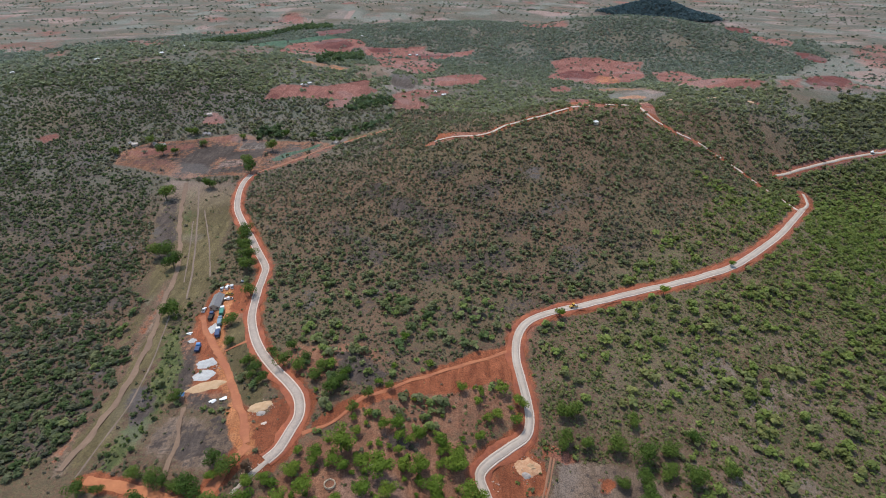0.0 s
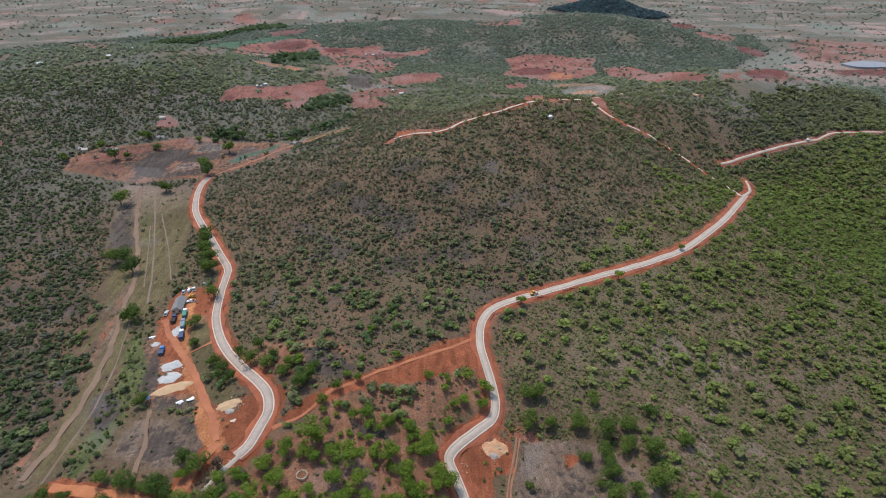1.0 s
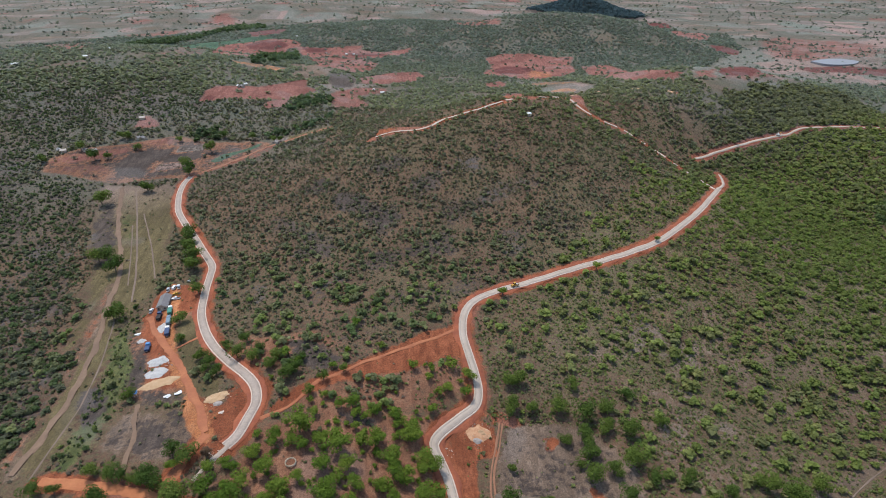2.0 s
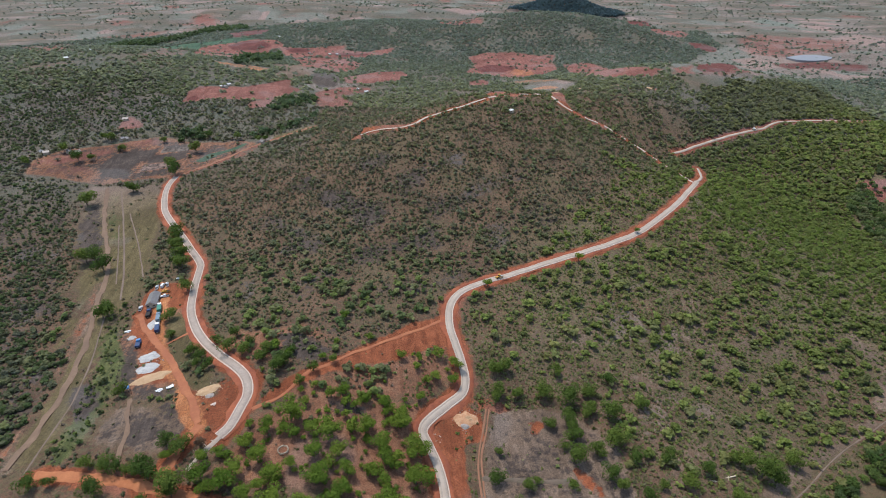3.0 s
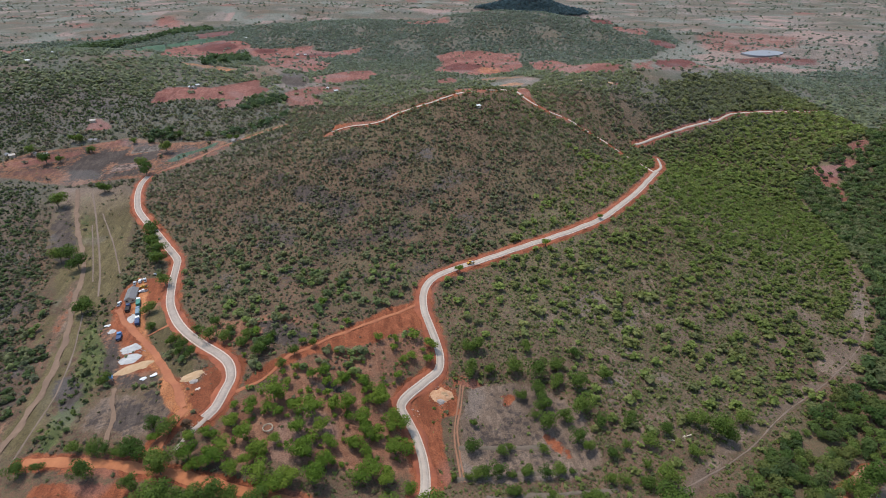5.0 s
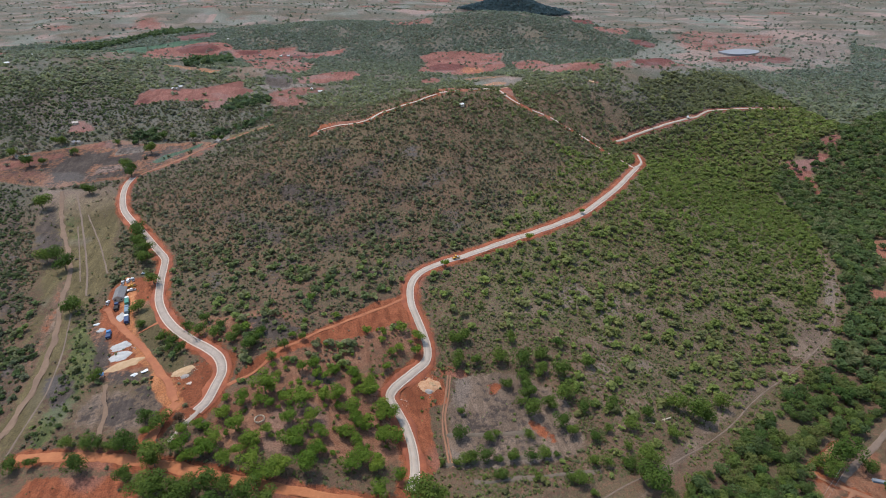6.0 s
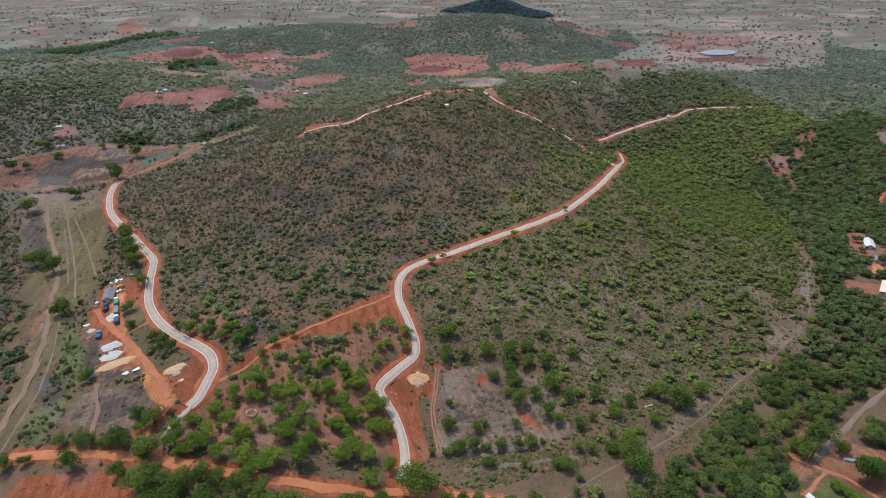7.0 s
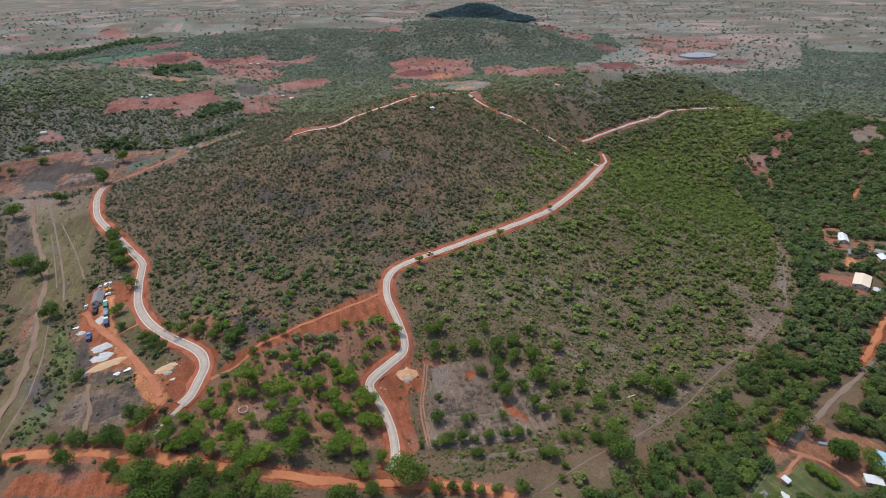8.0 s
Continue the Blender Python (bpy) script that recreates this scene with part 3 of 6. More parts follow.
# far fields: cover, its strength, soft edge in metres, trees left on it, outline in plan
FIELDS = {
    "red_slope": ("red", 0.85, 7, 0.06, [(-355.3, 1251), (-341.9, 1308), (-302.9, 1369), (-247.4, 1361), (-186.6, 1308), (-165.6, 1259), (-194.4, 1226), (-205.1, 1138), (-218.9, 976), (-244.6, 927), (-266.0, 920)]),
    "ploughed_slope": ("maroon", 0.9, 6, 0.02, [(-299.8, 1304), (-266.5, 1356), (-219.3, 1311), (-194.6, 1253), (-223.5, 1219), (-275.5, 1237)]),
    "red_plot": ("red", 0.85, 7, 0.06, [(-179.3, 1250), (-118.4, 1258), (-38.0, 1275), (-40.8, 1242), (5.9, 1222), (74.7, 1241), (55.8, 1196), (-11.6, 1151), (-63.4, 1153), (-110.0, 1160), (-140.3, 1124), (-166.0, 1192)]),
    "ploughed_strip": ("maroon", 0.75, 5, 0.02, [(-172.8, 1247), (-120.5, 1253), (-110.4, 1221), (-148.9, 1198)]),
    "ploughed_band": ("maroon", 0.65, 5, 0.02, [(-84.3, 1209), (5.9, 1216), (17.6, 1185), (-52.4, 1164)]),
    "pink_flat": ("red", 0.75, 6, 0.1, [(-140.8, 1110), (-109.4, 1154), (-28.7, 1142), (-1.2, 1066), (-14.9, 977), (-46.3, 915), (-83.0, 969), (-109.4, 963)]),
    "pale_flat": ("grey", 0.9, 8, 0.12, [(-154.9, 937), (-113.2, 980), (-81.0, 945), (-83.7, 869), (-114.0, 831), (-138.6, 829), (-129.2, 883)]),
    "red_bank": ("red", 0.85, 5, 0.05, [(-38.4, 878), (14.5, 962), (64.6, 984), (75.5, 942), (54.4, 889), (4.4, 854), (-30.1, 842)]),
    "brown_bank": ("ash", 0.7, 5, 0.08, [(-83.8, 890), (-50.7, 910), (-37.8, 863), (-41.5, 809), (-69.0, 793), (-80.6, 833)]),
    "long_red": ("red", 0.95, 5, 0.03, [(-220.5, 668.5), (-221.2, 708), (-213.2, 733), (-192.7, 740), (-164.4, 748), (-139.5, 782), (-120.4, 817), (-108.8, 823), (-106.5, 783), (-89.3, 770), (-108.3, 724), (-125.6, 703), (-153.3, 689.7), (-174.1, 688.7), (-189.1, 686.4), (-204.6, 670.6)]),
    "long_red_foot": ("red", 0.85, 5, 0.05, [(-145.5, 659.7), (-143.8, 684.0), (-125.6, 703), (-115.1, 720), (-122.5, 665.1), (-136.8, 656.8)]),
    "ploughed_long": ("maroon", 0.7, 4, 0.02, [(-218.9, 672.8), (-214.5, 698.4), (-201.7, 686.5), (-205.1, 672.5)]),
    "ploughed_long_b": ("maroon", 0.5, 4, 0.02, [(-183.2, 697.7), (-151.3, 717), (-137.3, 744), (-136.1, 714), (-160.7, 691.5)]),
    "red_strip": ("orange", 0.5, 3, 0.03, [(-230.8, 886), (-199.7, 886), (-142.5, 890), (-157.0, 850), (-193.2, 855), (-220.1, 862)]),
    "pink_valley": ("red", 0.6, 8, 0.12, [(-74.7, 765), (-37.7, 818), (12.7, 829), (8.2, 790), (-31.1, 753), (-11.1, 713), (-35.5, 682.0), (-67.6, 683.7), (-78.3, 721)]),
    "tan_valley": ("straw", 0.9, 6, 0.1, [(-93.1, 807), (-42.7, 837), (4.3, 846), (-37.1, 805), (-67.1, 768)]),
    "ne_red": ("red", 0.8, 7, 0.06, [(211.8, 1133), (254.9, 1164), (315.0, 1150), (361.2, 1111), (395.6, 1115), (367.0, 1048), (364.1, 992), (291.4, 885), (248.5, 886), (208.2, 944), (174.7, 962), (211.3, 1049)]),
    "ne_ploughed": ("maroon", 1.0, 4, 0.02, [(202.2, 1005), (238.1, 1051), (275.6, 1031), (279.2, 997), (248.0, 958), (210.6, 966)]),
    "ne_bright": ("orange", 0.5, 5, 0.02, [(273.6, 999), (305.9, 964), (290.3, 893), (255.1, 904), (250.1, 944)]),
    "ne_pale": ("grey", 0.8, 6, 0.05, [(321.8, 1048), (362.3, 1043), (364.1, 992), (318.0, 965)]),
    "ne_foot": ("red", 0.7, 6, 0.08, [(166.3, 879), (196.1, 894), (203.5, 861), (186.9, 823), (162.9, 835)]),
    "ne_far": ("red", 0.75, 8, 0.08, [(378.3, 1028), (433.0, 1036), (442.8, 961), (404.3, 775), (423.2, 724), (393.8, 693.2), (335.0, 719), (323.0, 762)]),
    "high_red": ("red", 0.6, 10, 0.2, [(186.7, 1449), (291.2, 1720), (298.6, 1372), (285.6, 1343), (222.4, 1387)]),
    "back_pale": ("straw", 0.55, 5, 0.05, [(233.6, 775), (263.5, 791), (289.4, 774), (294.1, 721), (265.4, 684.5), (236.5, 726), (224.4, 741)]),
    "back_orange": ("orange", 0.55, 4, 0.03, [(233.6, 755), (264.4, 745), (270.1, 718), (259.1, 707), (234.9, 733)]),
    "back_ledge": ("orange", 0.45, 4, 0.03, [(222.8, 854), (270.9, 841), (293.2, 785), (281.6, 774), (230.6, 817)]),
    "crest_red": ("red", 0.8, 4, 0.03, [(178.1, 773), (205.7, 757), (153.7, 547.1), (135.1, 530.5), (121.6, 531.9)]),
    "nw_pink": ("red", 0.5, 12, 0.15, [(-442.6, 753), (-414.7, 784), (-384.0, 804), (-369.4, 796), (-396.6, 769), (-423.6, 753)]),
    "nw_pink_b": ("red", 0.6, 12, 0.15, [(-514.2, 898), (-793, 1440), (-684.9, 1437), (-420.2, 897), (-444.5, 856)]),
    "nw_pink_c": ("red", 0.45, 10, 0.15, [(-324.7, 837), (-325.0, 900), (-402.6, 1294), (-355.0, 1260), (-266.7, 894), (-291.5, 849)]),
    "nw_pink_d": ("red", 0.55, 14, 0.1, [(-625.0, 1558), (-614.7, 1682), (-520.3, 1698), (-528.1, 1566), (-574.2, 1503)]),
    "nw_pink_e": ("red", 0.5, 14, 0.1, [(-548.9, 1785), (-512.0, 1860), (-444.5, 1883), (-433.6, 1831), (-482.3, 1775)]),
    "nw_pink_f": ("red", 0.55, 14, 0.1, [(-859, 1224), (-892, 1313), (-542.2, 832), (-552.1, 806), (-564.0, 798)]),
    "nw_pink_g": ("red", 0.45, 16, 0.1, [(-964, 1234), (-1048, 1408), (-1041, 1600), (-960, 1541), (-903, 1352), (-917, 1273)]),
    "crop": ("crop", 0.95, 6, 0.02, [(-448.3, 1301), (-382.3, 1363), (-313.1, 1419), (-235.5, 1371), (-285.0, 1347), (-354.6, 1308), (-306.1, 952)]),
    "far_ploughed": ("maroon", 0.8, 8, 0.02, [(-335.2, 1479), (-282.7, 1486), (-225.5, 1492), (-240.5, 1420), (-300.2, 1411)]),
    "triangle": ("red", 0.75, 4, 0.08, [(-268.3, 590.8), (-269.2, 612.9), (-263.0, 624.6), (-246.9, 607.5), (-239.1, 591.0), (-254.5, 586.8)]),
    "homestead_a": ("red", 0.5, 5, 0.05, [(-256.3, 552.8), (-236.6, 564.6), (-216.5, 562.0), (-207.1, 550.7), (-221.2, 539.5), (-240.7, 542.2)]),
    "homestead_b": ("red", 0.55, 5, 0.06, [(-322.6, 510.8), (-315.5, 531.3), (-287.2, 539.1), (-253.3, 544.7), (-249.8, 531.9), (-267.3, 521.3), (-281.0, 513.7), (-301.7, 507.8)]),
    "brown_plot": ("ash", 0.5, 5, 0.05, [(-318.4, 496.8), (-301.7, 507.8), (-268.5, 510.5), (-251.7, 496.5), (-247.5, 480.4), (-279.2, 484.5), (-303.7, 483.5)]),
    "brown_plot_red": ("red", 0.45, 6, 0.05, [(-318.4, 496.8), (-301.7, 507.8), (-268.5, 510.5), (-251.7, 496.5), (-247.5, 480.4), (-279.2, 484.5), (-303.7, 483.5)]),
    "ash_plot": ("ash", 1.0, 3, 0.0, [(-256.4, 501.3), (-250.7, 526.7), (-234.7, 538.4), (-221.9, 531.3), (-220.8, 511.0), (-223.7, 494.0), (-219.4, 473.4), (-245.1, 479.5)]),
    "ash_plot_b": ("ash", 0.9, 3, 0.0, [(-225.5, 531.5), (-207.8, 545.2), (-210.0, 529.7), (-213.4, 508.7), (-219.9, 508.5)]),
    "strip_pale": ("straw", 1.0, 2, 0.0, [(-207.3, 539.7), (-182.1, 545.3), (-176.1, 536.3), (-182.1, 528.6), (-207.6, 525.7)]),
    "strip_dark": ("ash", 1.0, 2, 0.0, [(-211.4, 523.2), (-181.8, 527.2), (-179.5, 511.1), (-186.8, 505.6), (-213.2, 504.9)]),
    "strip_pale_b": ("straw", 1.0, 2, 0.0, [(-213.5, 502.4), (-186.4, 504.2), (-186.7, 494.4), (-214.9, 487.6)]),
    "strip_dark_b": ("ash", 0.8, 2, 0.0, [(-216.2, 485.1), (-188.2, 492.1), (-190.6, 479.0), (-216.3, 473.5)]),
    "garden": ("crop", 0.9, 3, 0.1, [(-168.9, 500.9), (-159.4, 515.7), (-143.9, 522.2), (-126.4, 537.3), (-122.2, 533.5), (-129.4, 523.2), (-146.9, 510.7), (-160.2, 497.2)]),
    "garden_b": ("green", 0.9, 3, 0.1, [(-145.1, 527.3), (-125.5, 544.4), (-109.4, 553.5), (-118.7, 533.5), (-133.9, 523.2)]),
    "shoulder_bare": ("red", 0.5, 4, 0.04, [(-174.1, 470.0), (-157.5, 486.9), (-130.3, 511.5), (-113.8, 528.4), (-105.5, 520.6), (-121.8, 497.2), (-146.1, 484.3), (-166.1, 469.7)]),
    "shoulder_straw": ("straw", 0.8, 5, 0.1, [(-121.1, 536.7), (-97.4, 552.8), (-59.0, 587.6), (-54.9, 568.6), (-84.2, 542.8), (-107.4, 527.8)]),
    "plain_ploughed_a": ("maroon", 0.8, 9, 0.02, [(810, 1709), (890, 1705), (862, 1619), (677.4, 1314), (649.2, 1341)]),
    "plain_red_a": ("red", 0.8, 10, 0.05, [(689.4, 1305), (874, 1502), (823, 1343), (760, 1253), (684.9, 1248)]),
    "plain_ploughed_b": ("maroon", 0.9, 9, 0.02, [(741, 1211), (775, 1208), (784, 1154), (755, 1117), (726, 1151)]),
    "plain_ploughed_c": ("maroon", 1.0, 6, 0.02, [(469.5, 722), (665.5, 1003), (722, 1009), (690.9, 938), (517.4, 713), (471.6, 705)]),
    "plain_red_b": ("red", 0.6, 8, 0.08, [(437.2, 731), (488.5, 751), (460.7, 703), (687.4, 928), (569.2, 727), (492.6, 689.5), (419.9, 698.1)]),
    "plain_meadow": ("green", 0.6, 12, 0.05, [(890, 1384), (1006, 1509), (895, 1242), (821, 1154), (812, 1195)]),
    "plain_pink": ("red", 0.55, 14, 0.1, [(904, 1287), (1085, 1438), (1157, 1328), (1205, 1250), (1050, 1074), (949, 1069), (855, 1046), (811, 1092)]),
    "plain_tan": ("straw", 1.0, 14, 0.1, [(1181, 1705), (1371, 1778), (1538, 1630), (1314, 1375), (1148, 1470)]),
    "plain_ploughed_d": ("maroon", 0.6, 10, 0.1, [(796, 1005), (897, 1004), (992, 956), (933, 892), (771, 915)]),
    "shore": ("grey", 1.0, 8, 0.0, [(847, 1032), (905, 1072), (953, 1074), (894, 981), (850, 990)]),
    "creek_bank": ("green", 0.8, 3, 0.35, [(-154.6, 245.6), (-145.6, 239.8), (-133.0, 219.2), (-130.0, 202.6), (-133.5, 194.2), (-134.4, 179.9), (-132.4, 164.5), (-135.1, 153.0), (-141.8, 147.5), (-145.2, 158.8), (-142.9, 171.5), (-145.4, 192.4), (-146.8, 212.5), (-152.3, 230.8)]),
    "burnt_bank": ("ash", 1.0, 3, 0.1, [(-151.3, 190.9), (-150.7, 199.5), (-144.5, 199.7), (-138.2, 193.7), (-136.2, 182.5), (-138.2, 175.8), (-144.1, 179.0)]),
    "ash_spot": ("ash", 1.0, 2.5, 0.0, [(-115.6, 162.9), (-113.1, 166.3), (-108.6, 163.8), (-105.9, 157.2), (-109.2, 154.7), (-113.8, 157.7)]),
    "ash_spot_b": ("ash", 0.8, 3, 0.0, [(-106.4, 177.2), (-101.3, 179.2), (-93.7, 174.1), (-92.6, 166.5), (-99.7, 168.0)]),
    "works_yard": ("red", 1.0, 2.5, 0.0, [(-93.5, 184.1), (-85.0, 185.9), (-75.9, 185.9), (-70.6, 181.3), (-68.7, 186.6), (-65.3, 181.0), (-65.4, 170.4), (-68.8, 164.2), (-71.6, 160.4), (-79.8, 159.0), (-85.5, 167.7)]),
    "works_yard_pale": ("orange", 0.52, 3, 0.0, [(-91.3, 183.9), (-83.7, 185.0), (-75.5, 182.4), (-75.6, 173.3), (-78.4, 167.4), (-82.1, 164.8), (-87.0, 172.2)]),
    "yard_west": ("ash", 0.55, 3, 0.0, [(-144.3, 239.7), (-136.0, 236.7), (-126.7, 218.5), (-122.7, 197.6), (-124.2, 191.8), (-128.2, 198.5), (-132.4, 214.9)]),
    "yard_south": ("ash", 0.5, 3, 0.0, [(-124.9, 193.4), (-102.3, 191.0), (-94.4, 182.2), (-110.1, 182.8), (-123.6, 188.0)]),
    "straw_green": ("green", 0.45, 5, 0.03, [(-229.0, 450.0), (-219.3, 453.8), (-189.7, 375.5), (-172.3, 319.0), (-170.7, 298.5), (-188.6, 342.9), (-213.0, 397.0)]),
    "straw_purple": ("ash", 0.6, 5, 0.03, [(-224.5, 378.8), (-224.9, 405.3), (-207.6, 377.8), (-195.3, 343.2), (-205.6, 331.6), (-217.8, 352.4)]),
    "hill_foot": ("umber", 0.7, 6, 0.5, [(-86.7, 212.6), (-58.6, 188.9), (-50.0, 200.0), (-23.3, 207.2), (-42.5, 225.5), (-56.7, 222.0), (-79.6, 230.5)]),
    "grove_top": ("umber", 0.6, 8, 0.5, [(-54.2, 166.6), (-47.5, 185.2), (-22.0, 189.8), (10.1, 205.4), (34.8, 213.1), (37.5, 197.6), (38.4, 180.9), (24.3, 168.6), (-5.7, 163.8), (-33.7, 156.8)]),
    "crest_end": ("red", 0.95, 2, 0.0, [(-17.8, 474.7), (-8.7, 483.1), (-4.8, 507.5), (39.2, 477.0), (49.8, 483.4), (51.3, 477.4), (38.6, 468.1), (3.7, 478.8), (-6.5, 472.7)]),
    "summit_red": ("red", 0.9, 2, 0.0, [(240.6, 689.1), (251.3, 671.7), (213.4, 539.8), (215.3, 527.7), (205.4, 518.9), (201.3, 531.5), (203.2, 555.8)]),
    "bare_gap": ("grey", 0.7, 4, 0.4, [(281.4, 207.4), (281.5, 193.1), (280.2, 177.7), (255.5, 157.3), (261.2, 146.7), (291.6, 157.9), (320.6, 181.7), (346.3, 214.7), (386.5, 259.3), (379.8, 260.6), (331.6, 210.0), (308.4, 185.3), (287.3, 175.3), (289.5, 191.1), (293.7, 212.0)]),
    "path_side": ("grey", 0.7, 4, 0.35, [(173.3, 121.1), (200.5, 131.6), (243.7, 148.8), (254.0, 150.7), (250.9, 142.5), (213.8, 128.4), (176.3, 110.6), (146.2, 93.9), (126.3, 83.5), (100.8, 70.5), (99.2, 74.2), (129.9, 93.5)]),
    "village_yard": ("umber", 0.9, 4, 0.1, [(437.2, 264.4), (454.0, 260.5), (417.8, 221.7), (399.6, 214.1), (410.3, 235.4)]),
    "village_turn": ("orange", 0.8, 3, 0.0, [(398.7, 210.0), (409.5, 212.8), (399.6, 197.1), (388.1, 191.2), (384.8, 194.8)]),
    "lane_head": ("orange", 0.6, 3, 0.0, [(200.0, 83.7), (203.8, 84.0), (202.5, 75.9), (196.6, 74.1), (189.3, 71.7)]),
    "farmland": ("umber", 0.9, 6, 0.03, [(-317.2, 494.4), (-323.3, 523.6), (-306.0, 542.0), (-257.5, 552.8), (-214.6, 567.5), (-179.3, 548.0), (-131.5, 545.1), (-112.0, 534.6), (-135.1, 507.9), (-160.5, 478.1), (-178.3, 466.6), (-210.9, 470.1), (-239.6, 463.6), (-277.5, 480.8)]),
    "farmland_soil": ("ash", 0.52, 6, 0.03, [(-317.2, 494.4), (-323.3, 523.6), (-306.0, 542.0), (-257.5, 552.8), (-214.6, 567.5), (-179.3, 548.0), (-131.5, 545.1), (-112.0, 534.6), (-135.1, 507.9), (-160.5, 478.1), (-178.3, 466.6), (-210.9, 470.1), (-239.6, 463.6), (-277.5, 480.8)]),
    "farmland_west": ("umber", 0.7, 8, 0.1, [(-281.8, 532.8), (-271.2, 545.1), (-240.5, 488.4), (-237.1, 462.2), (-263.5, 476.7)]),
}


def axis(lo, hi, step, end_lo, end_hi, grow=1.055):
    mid = list(np.arange(lo, hi + 0.1, step))
    a, s = [lo], step
    while a[-1] > end_lo:
        s *= grow
        a.append(a[-1] - s)
    b, s = [mid[-1]], step
    while b[-1] < end_hi:
        s *= grow
        b.append(b[-1] + s)
    return np.array(a[:0:-1] + mid + b[1:])


def raw_mesh(name, verts, faces, mats, colours=None, slots=None, smooth_faces=False):
    """A mesh from arrays: verts (n, 3), faces (m, 3 or 4)."""
    me = bpy.data.meshes.new(name)
    m, k = faces.shape
    me.vertices.add(len(verts))
    me.vertices.foreach_set("co", np.ascontiguousarray(verts, np.float32).ravel())
    me.loops.add(m * k)
    me.loops.foreach_set("vertex_index", np.ascontiguousarray(faces, np.int32).ravel())
    me.polygons.add(m)
    me.polygons.foreach_set("loop_start", np.arange(0, m * k, k, dtype=np.int32))
    for mat in mats:
        me.materials.append(mat)
    if slots is not None:
        me.polygons.foreach_set("material_index", slots.astype(np.int32))
    me.update(calc_edges=True)
    me.polygons.foreach_set("use_smooth", np.full(m, smooth_faces))
    for key, col in (colours or {}).items():
        at = me.attributes.new(key, "FLOAT_COLOR", "POINT")
        full = np.ones((len(verts), 4), np.float32)
        full[:, :3] = col
        at.data.foreach_set("color", full.ravel())
    return me


def sheet_faces(nx, ny):
    i = (np.arange(ny - 1)[:, None] * nx + np.arange(nx - 1)[None, :]).ravel()
    return np.stack([i, i + 1, i + nx + 1, i + nx], 1)


def build_ground():
    xs = axis(-330, 540, 2.9, -4700, 4700)
    ys = [40.0]
    while ys[-1] < 4800:
        ys.append(ys[-1] + max(2.9, 0.0085 * ys[-1]))
    back, s = [40.0], 2.9
    while back[-1] > -4700:
        s *= 1.12
        back.append(back[-1] - s)
    ys = np.array(back[:0:-1] + ys)
    x, y = np.meshgrid(xs, ys)
    x, y = x.ravel(), y.ravel()
    a, b, d = np.zeros((len(x), 3)), np.zeros((len(x), 3)), np.zeros((len(x), 3))
    where = {"red": (a, 0), "straw": (a, 1), "green": (a, 2), "ash": (b, 0), "grey": (b, 1), "orange": (b, 2), "maroon": (d, 0), "crop": (d, 1), "umber": (d, 2)}
    for kind, strength, soft, name in LAND_COVER:
        arr, ch = where[kind]
        arr[:, ch] = np.maximum(arr[:, ch], strength * patch(x, y, LAND[name], soft))
    for kind, strength, soft, _, outline in FIELDS.values():
        arr, ch = where[kind]
        arr[:, ch] = np.maximum(arr[:, ch], strength * patch(x, y, outline, soft))
    # the distant plain is a patchwork of fields
    far = np.clip((np.hypot(x, y) - 1350) / 400, 0, 1)
    cell = swell(x, y, 240, 11) + 0.6 * swell(x * 0.5, y * 1.6, 120, 12)
    a[:, 1] = np.maximum(a[:, 1], far * np.clip(0.25 + 0.9 * cell, 0, 0.8))
    a[:, 0] = np.maximum(a[:, 0], far * np.clip(0.75 * swell(x, y, 300, 13) - 0.1, 0, 0.7))
    b[:, 1] = np.maximum(b[:, 1], far * np.clip(0.1 + 0.9 * swell(x * 0.6, y * 1.4, 170, 14), 0, 0.7))
    a[:, 2] = np.maximum(a[:, 2], far * np.clip(0.8 * swell(x, y, 210, 15) - 0.1, 0, 0.6))
    # dry tan grass on the eastern slope, ash where fire went over the western flank of the hill
    slope = np.exp(-0.5 * (((x - 190) / 130) ** 2 + ((y - 200) / 70) ** 2))
    b[:, 1] = np.maximum(b[:, 1], slope * np.clip(0.5 + 0.5 * swell(x, y, 45, 16), 0, 0.55))
    burnt = np.exp(-0.5 * (((x - 10) / 110) ** 2 + ((y - 350) / 110) ** 2))
    b[:, 0] = np.maximum(b[:, 0], burnt * np.clip(0.35 + 0.6 * swell(x, y, 60, 17), 0, 0.7))
    west = np.maximum(patch(x, y, LAND["westwood"], 4.0), patch(x, y, LAND["west_edge"], 4.0)) * (x > -420)
    b[:, 0] = np.maximum(b[:, 0], west * np.clip(0.48 + 0.2 * swell(x, y, 50, 19), 0, 0.6))
    lush = np.zeros((len(x), 3))
    lush[:, 0] = np.clip((x - 20 - 0.95 * (y - 215)) / 40, 0, 1) * np.clip((520 - y) / 80, 0, 1) * np.clip((y - 150) / 80, 0, 1)
    # channels 1 and 2 bring in the haze-greyed ground colours by distance
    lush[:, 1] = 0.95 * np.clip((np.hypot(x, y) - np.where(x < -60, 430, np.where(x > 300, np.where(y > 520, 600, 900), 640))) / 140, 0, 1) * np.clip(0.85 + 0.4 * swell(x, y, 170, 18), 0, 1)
    # soil of the distant dark hill darkened, cloud shade put into its colour
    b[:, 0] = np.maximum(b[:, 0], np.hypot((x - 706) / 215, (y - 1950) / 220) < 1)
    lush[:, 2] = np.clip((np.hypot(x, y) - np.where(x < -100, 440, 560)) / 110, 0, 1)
    b[:, 2] = np.maximum(b[:, 2], 0.9 * np.clip(1.5 - near_line(x, y, LAND["camp_lane"]) / 4.0, 0, 1))
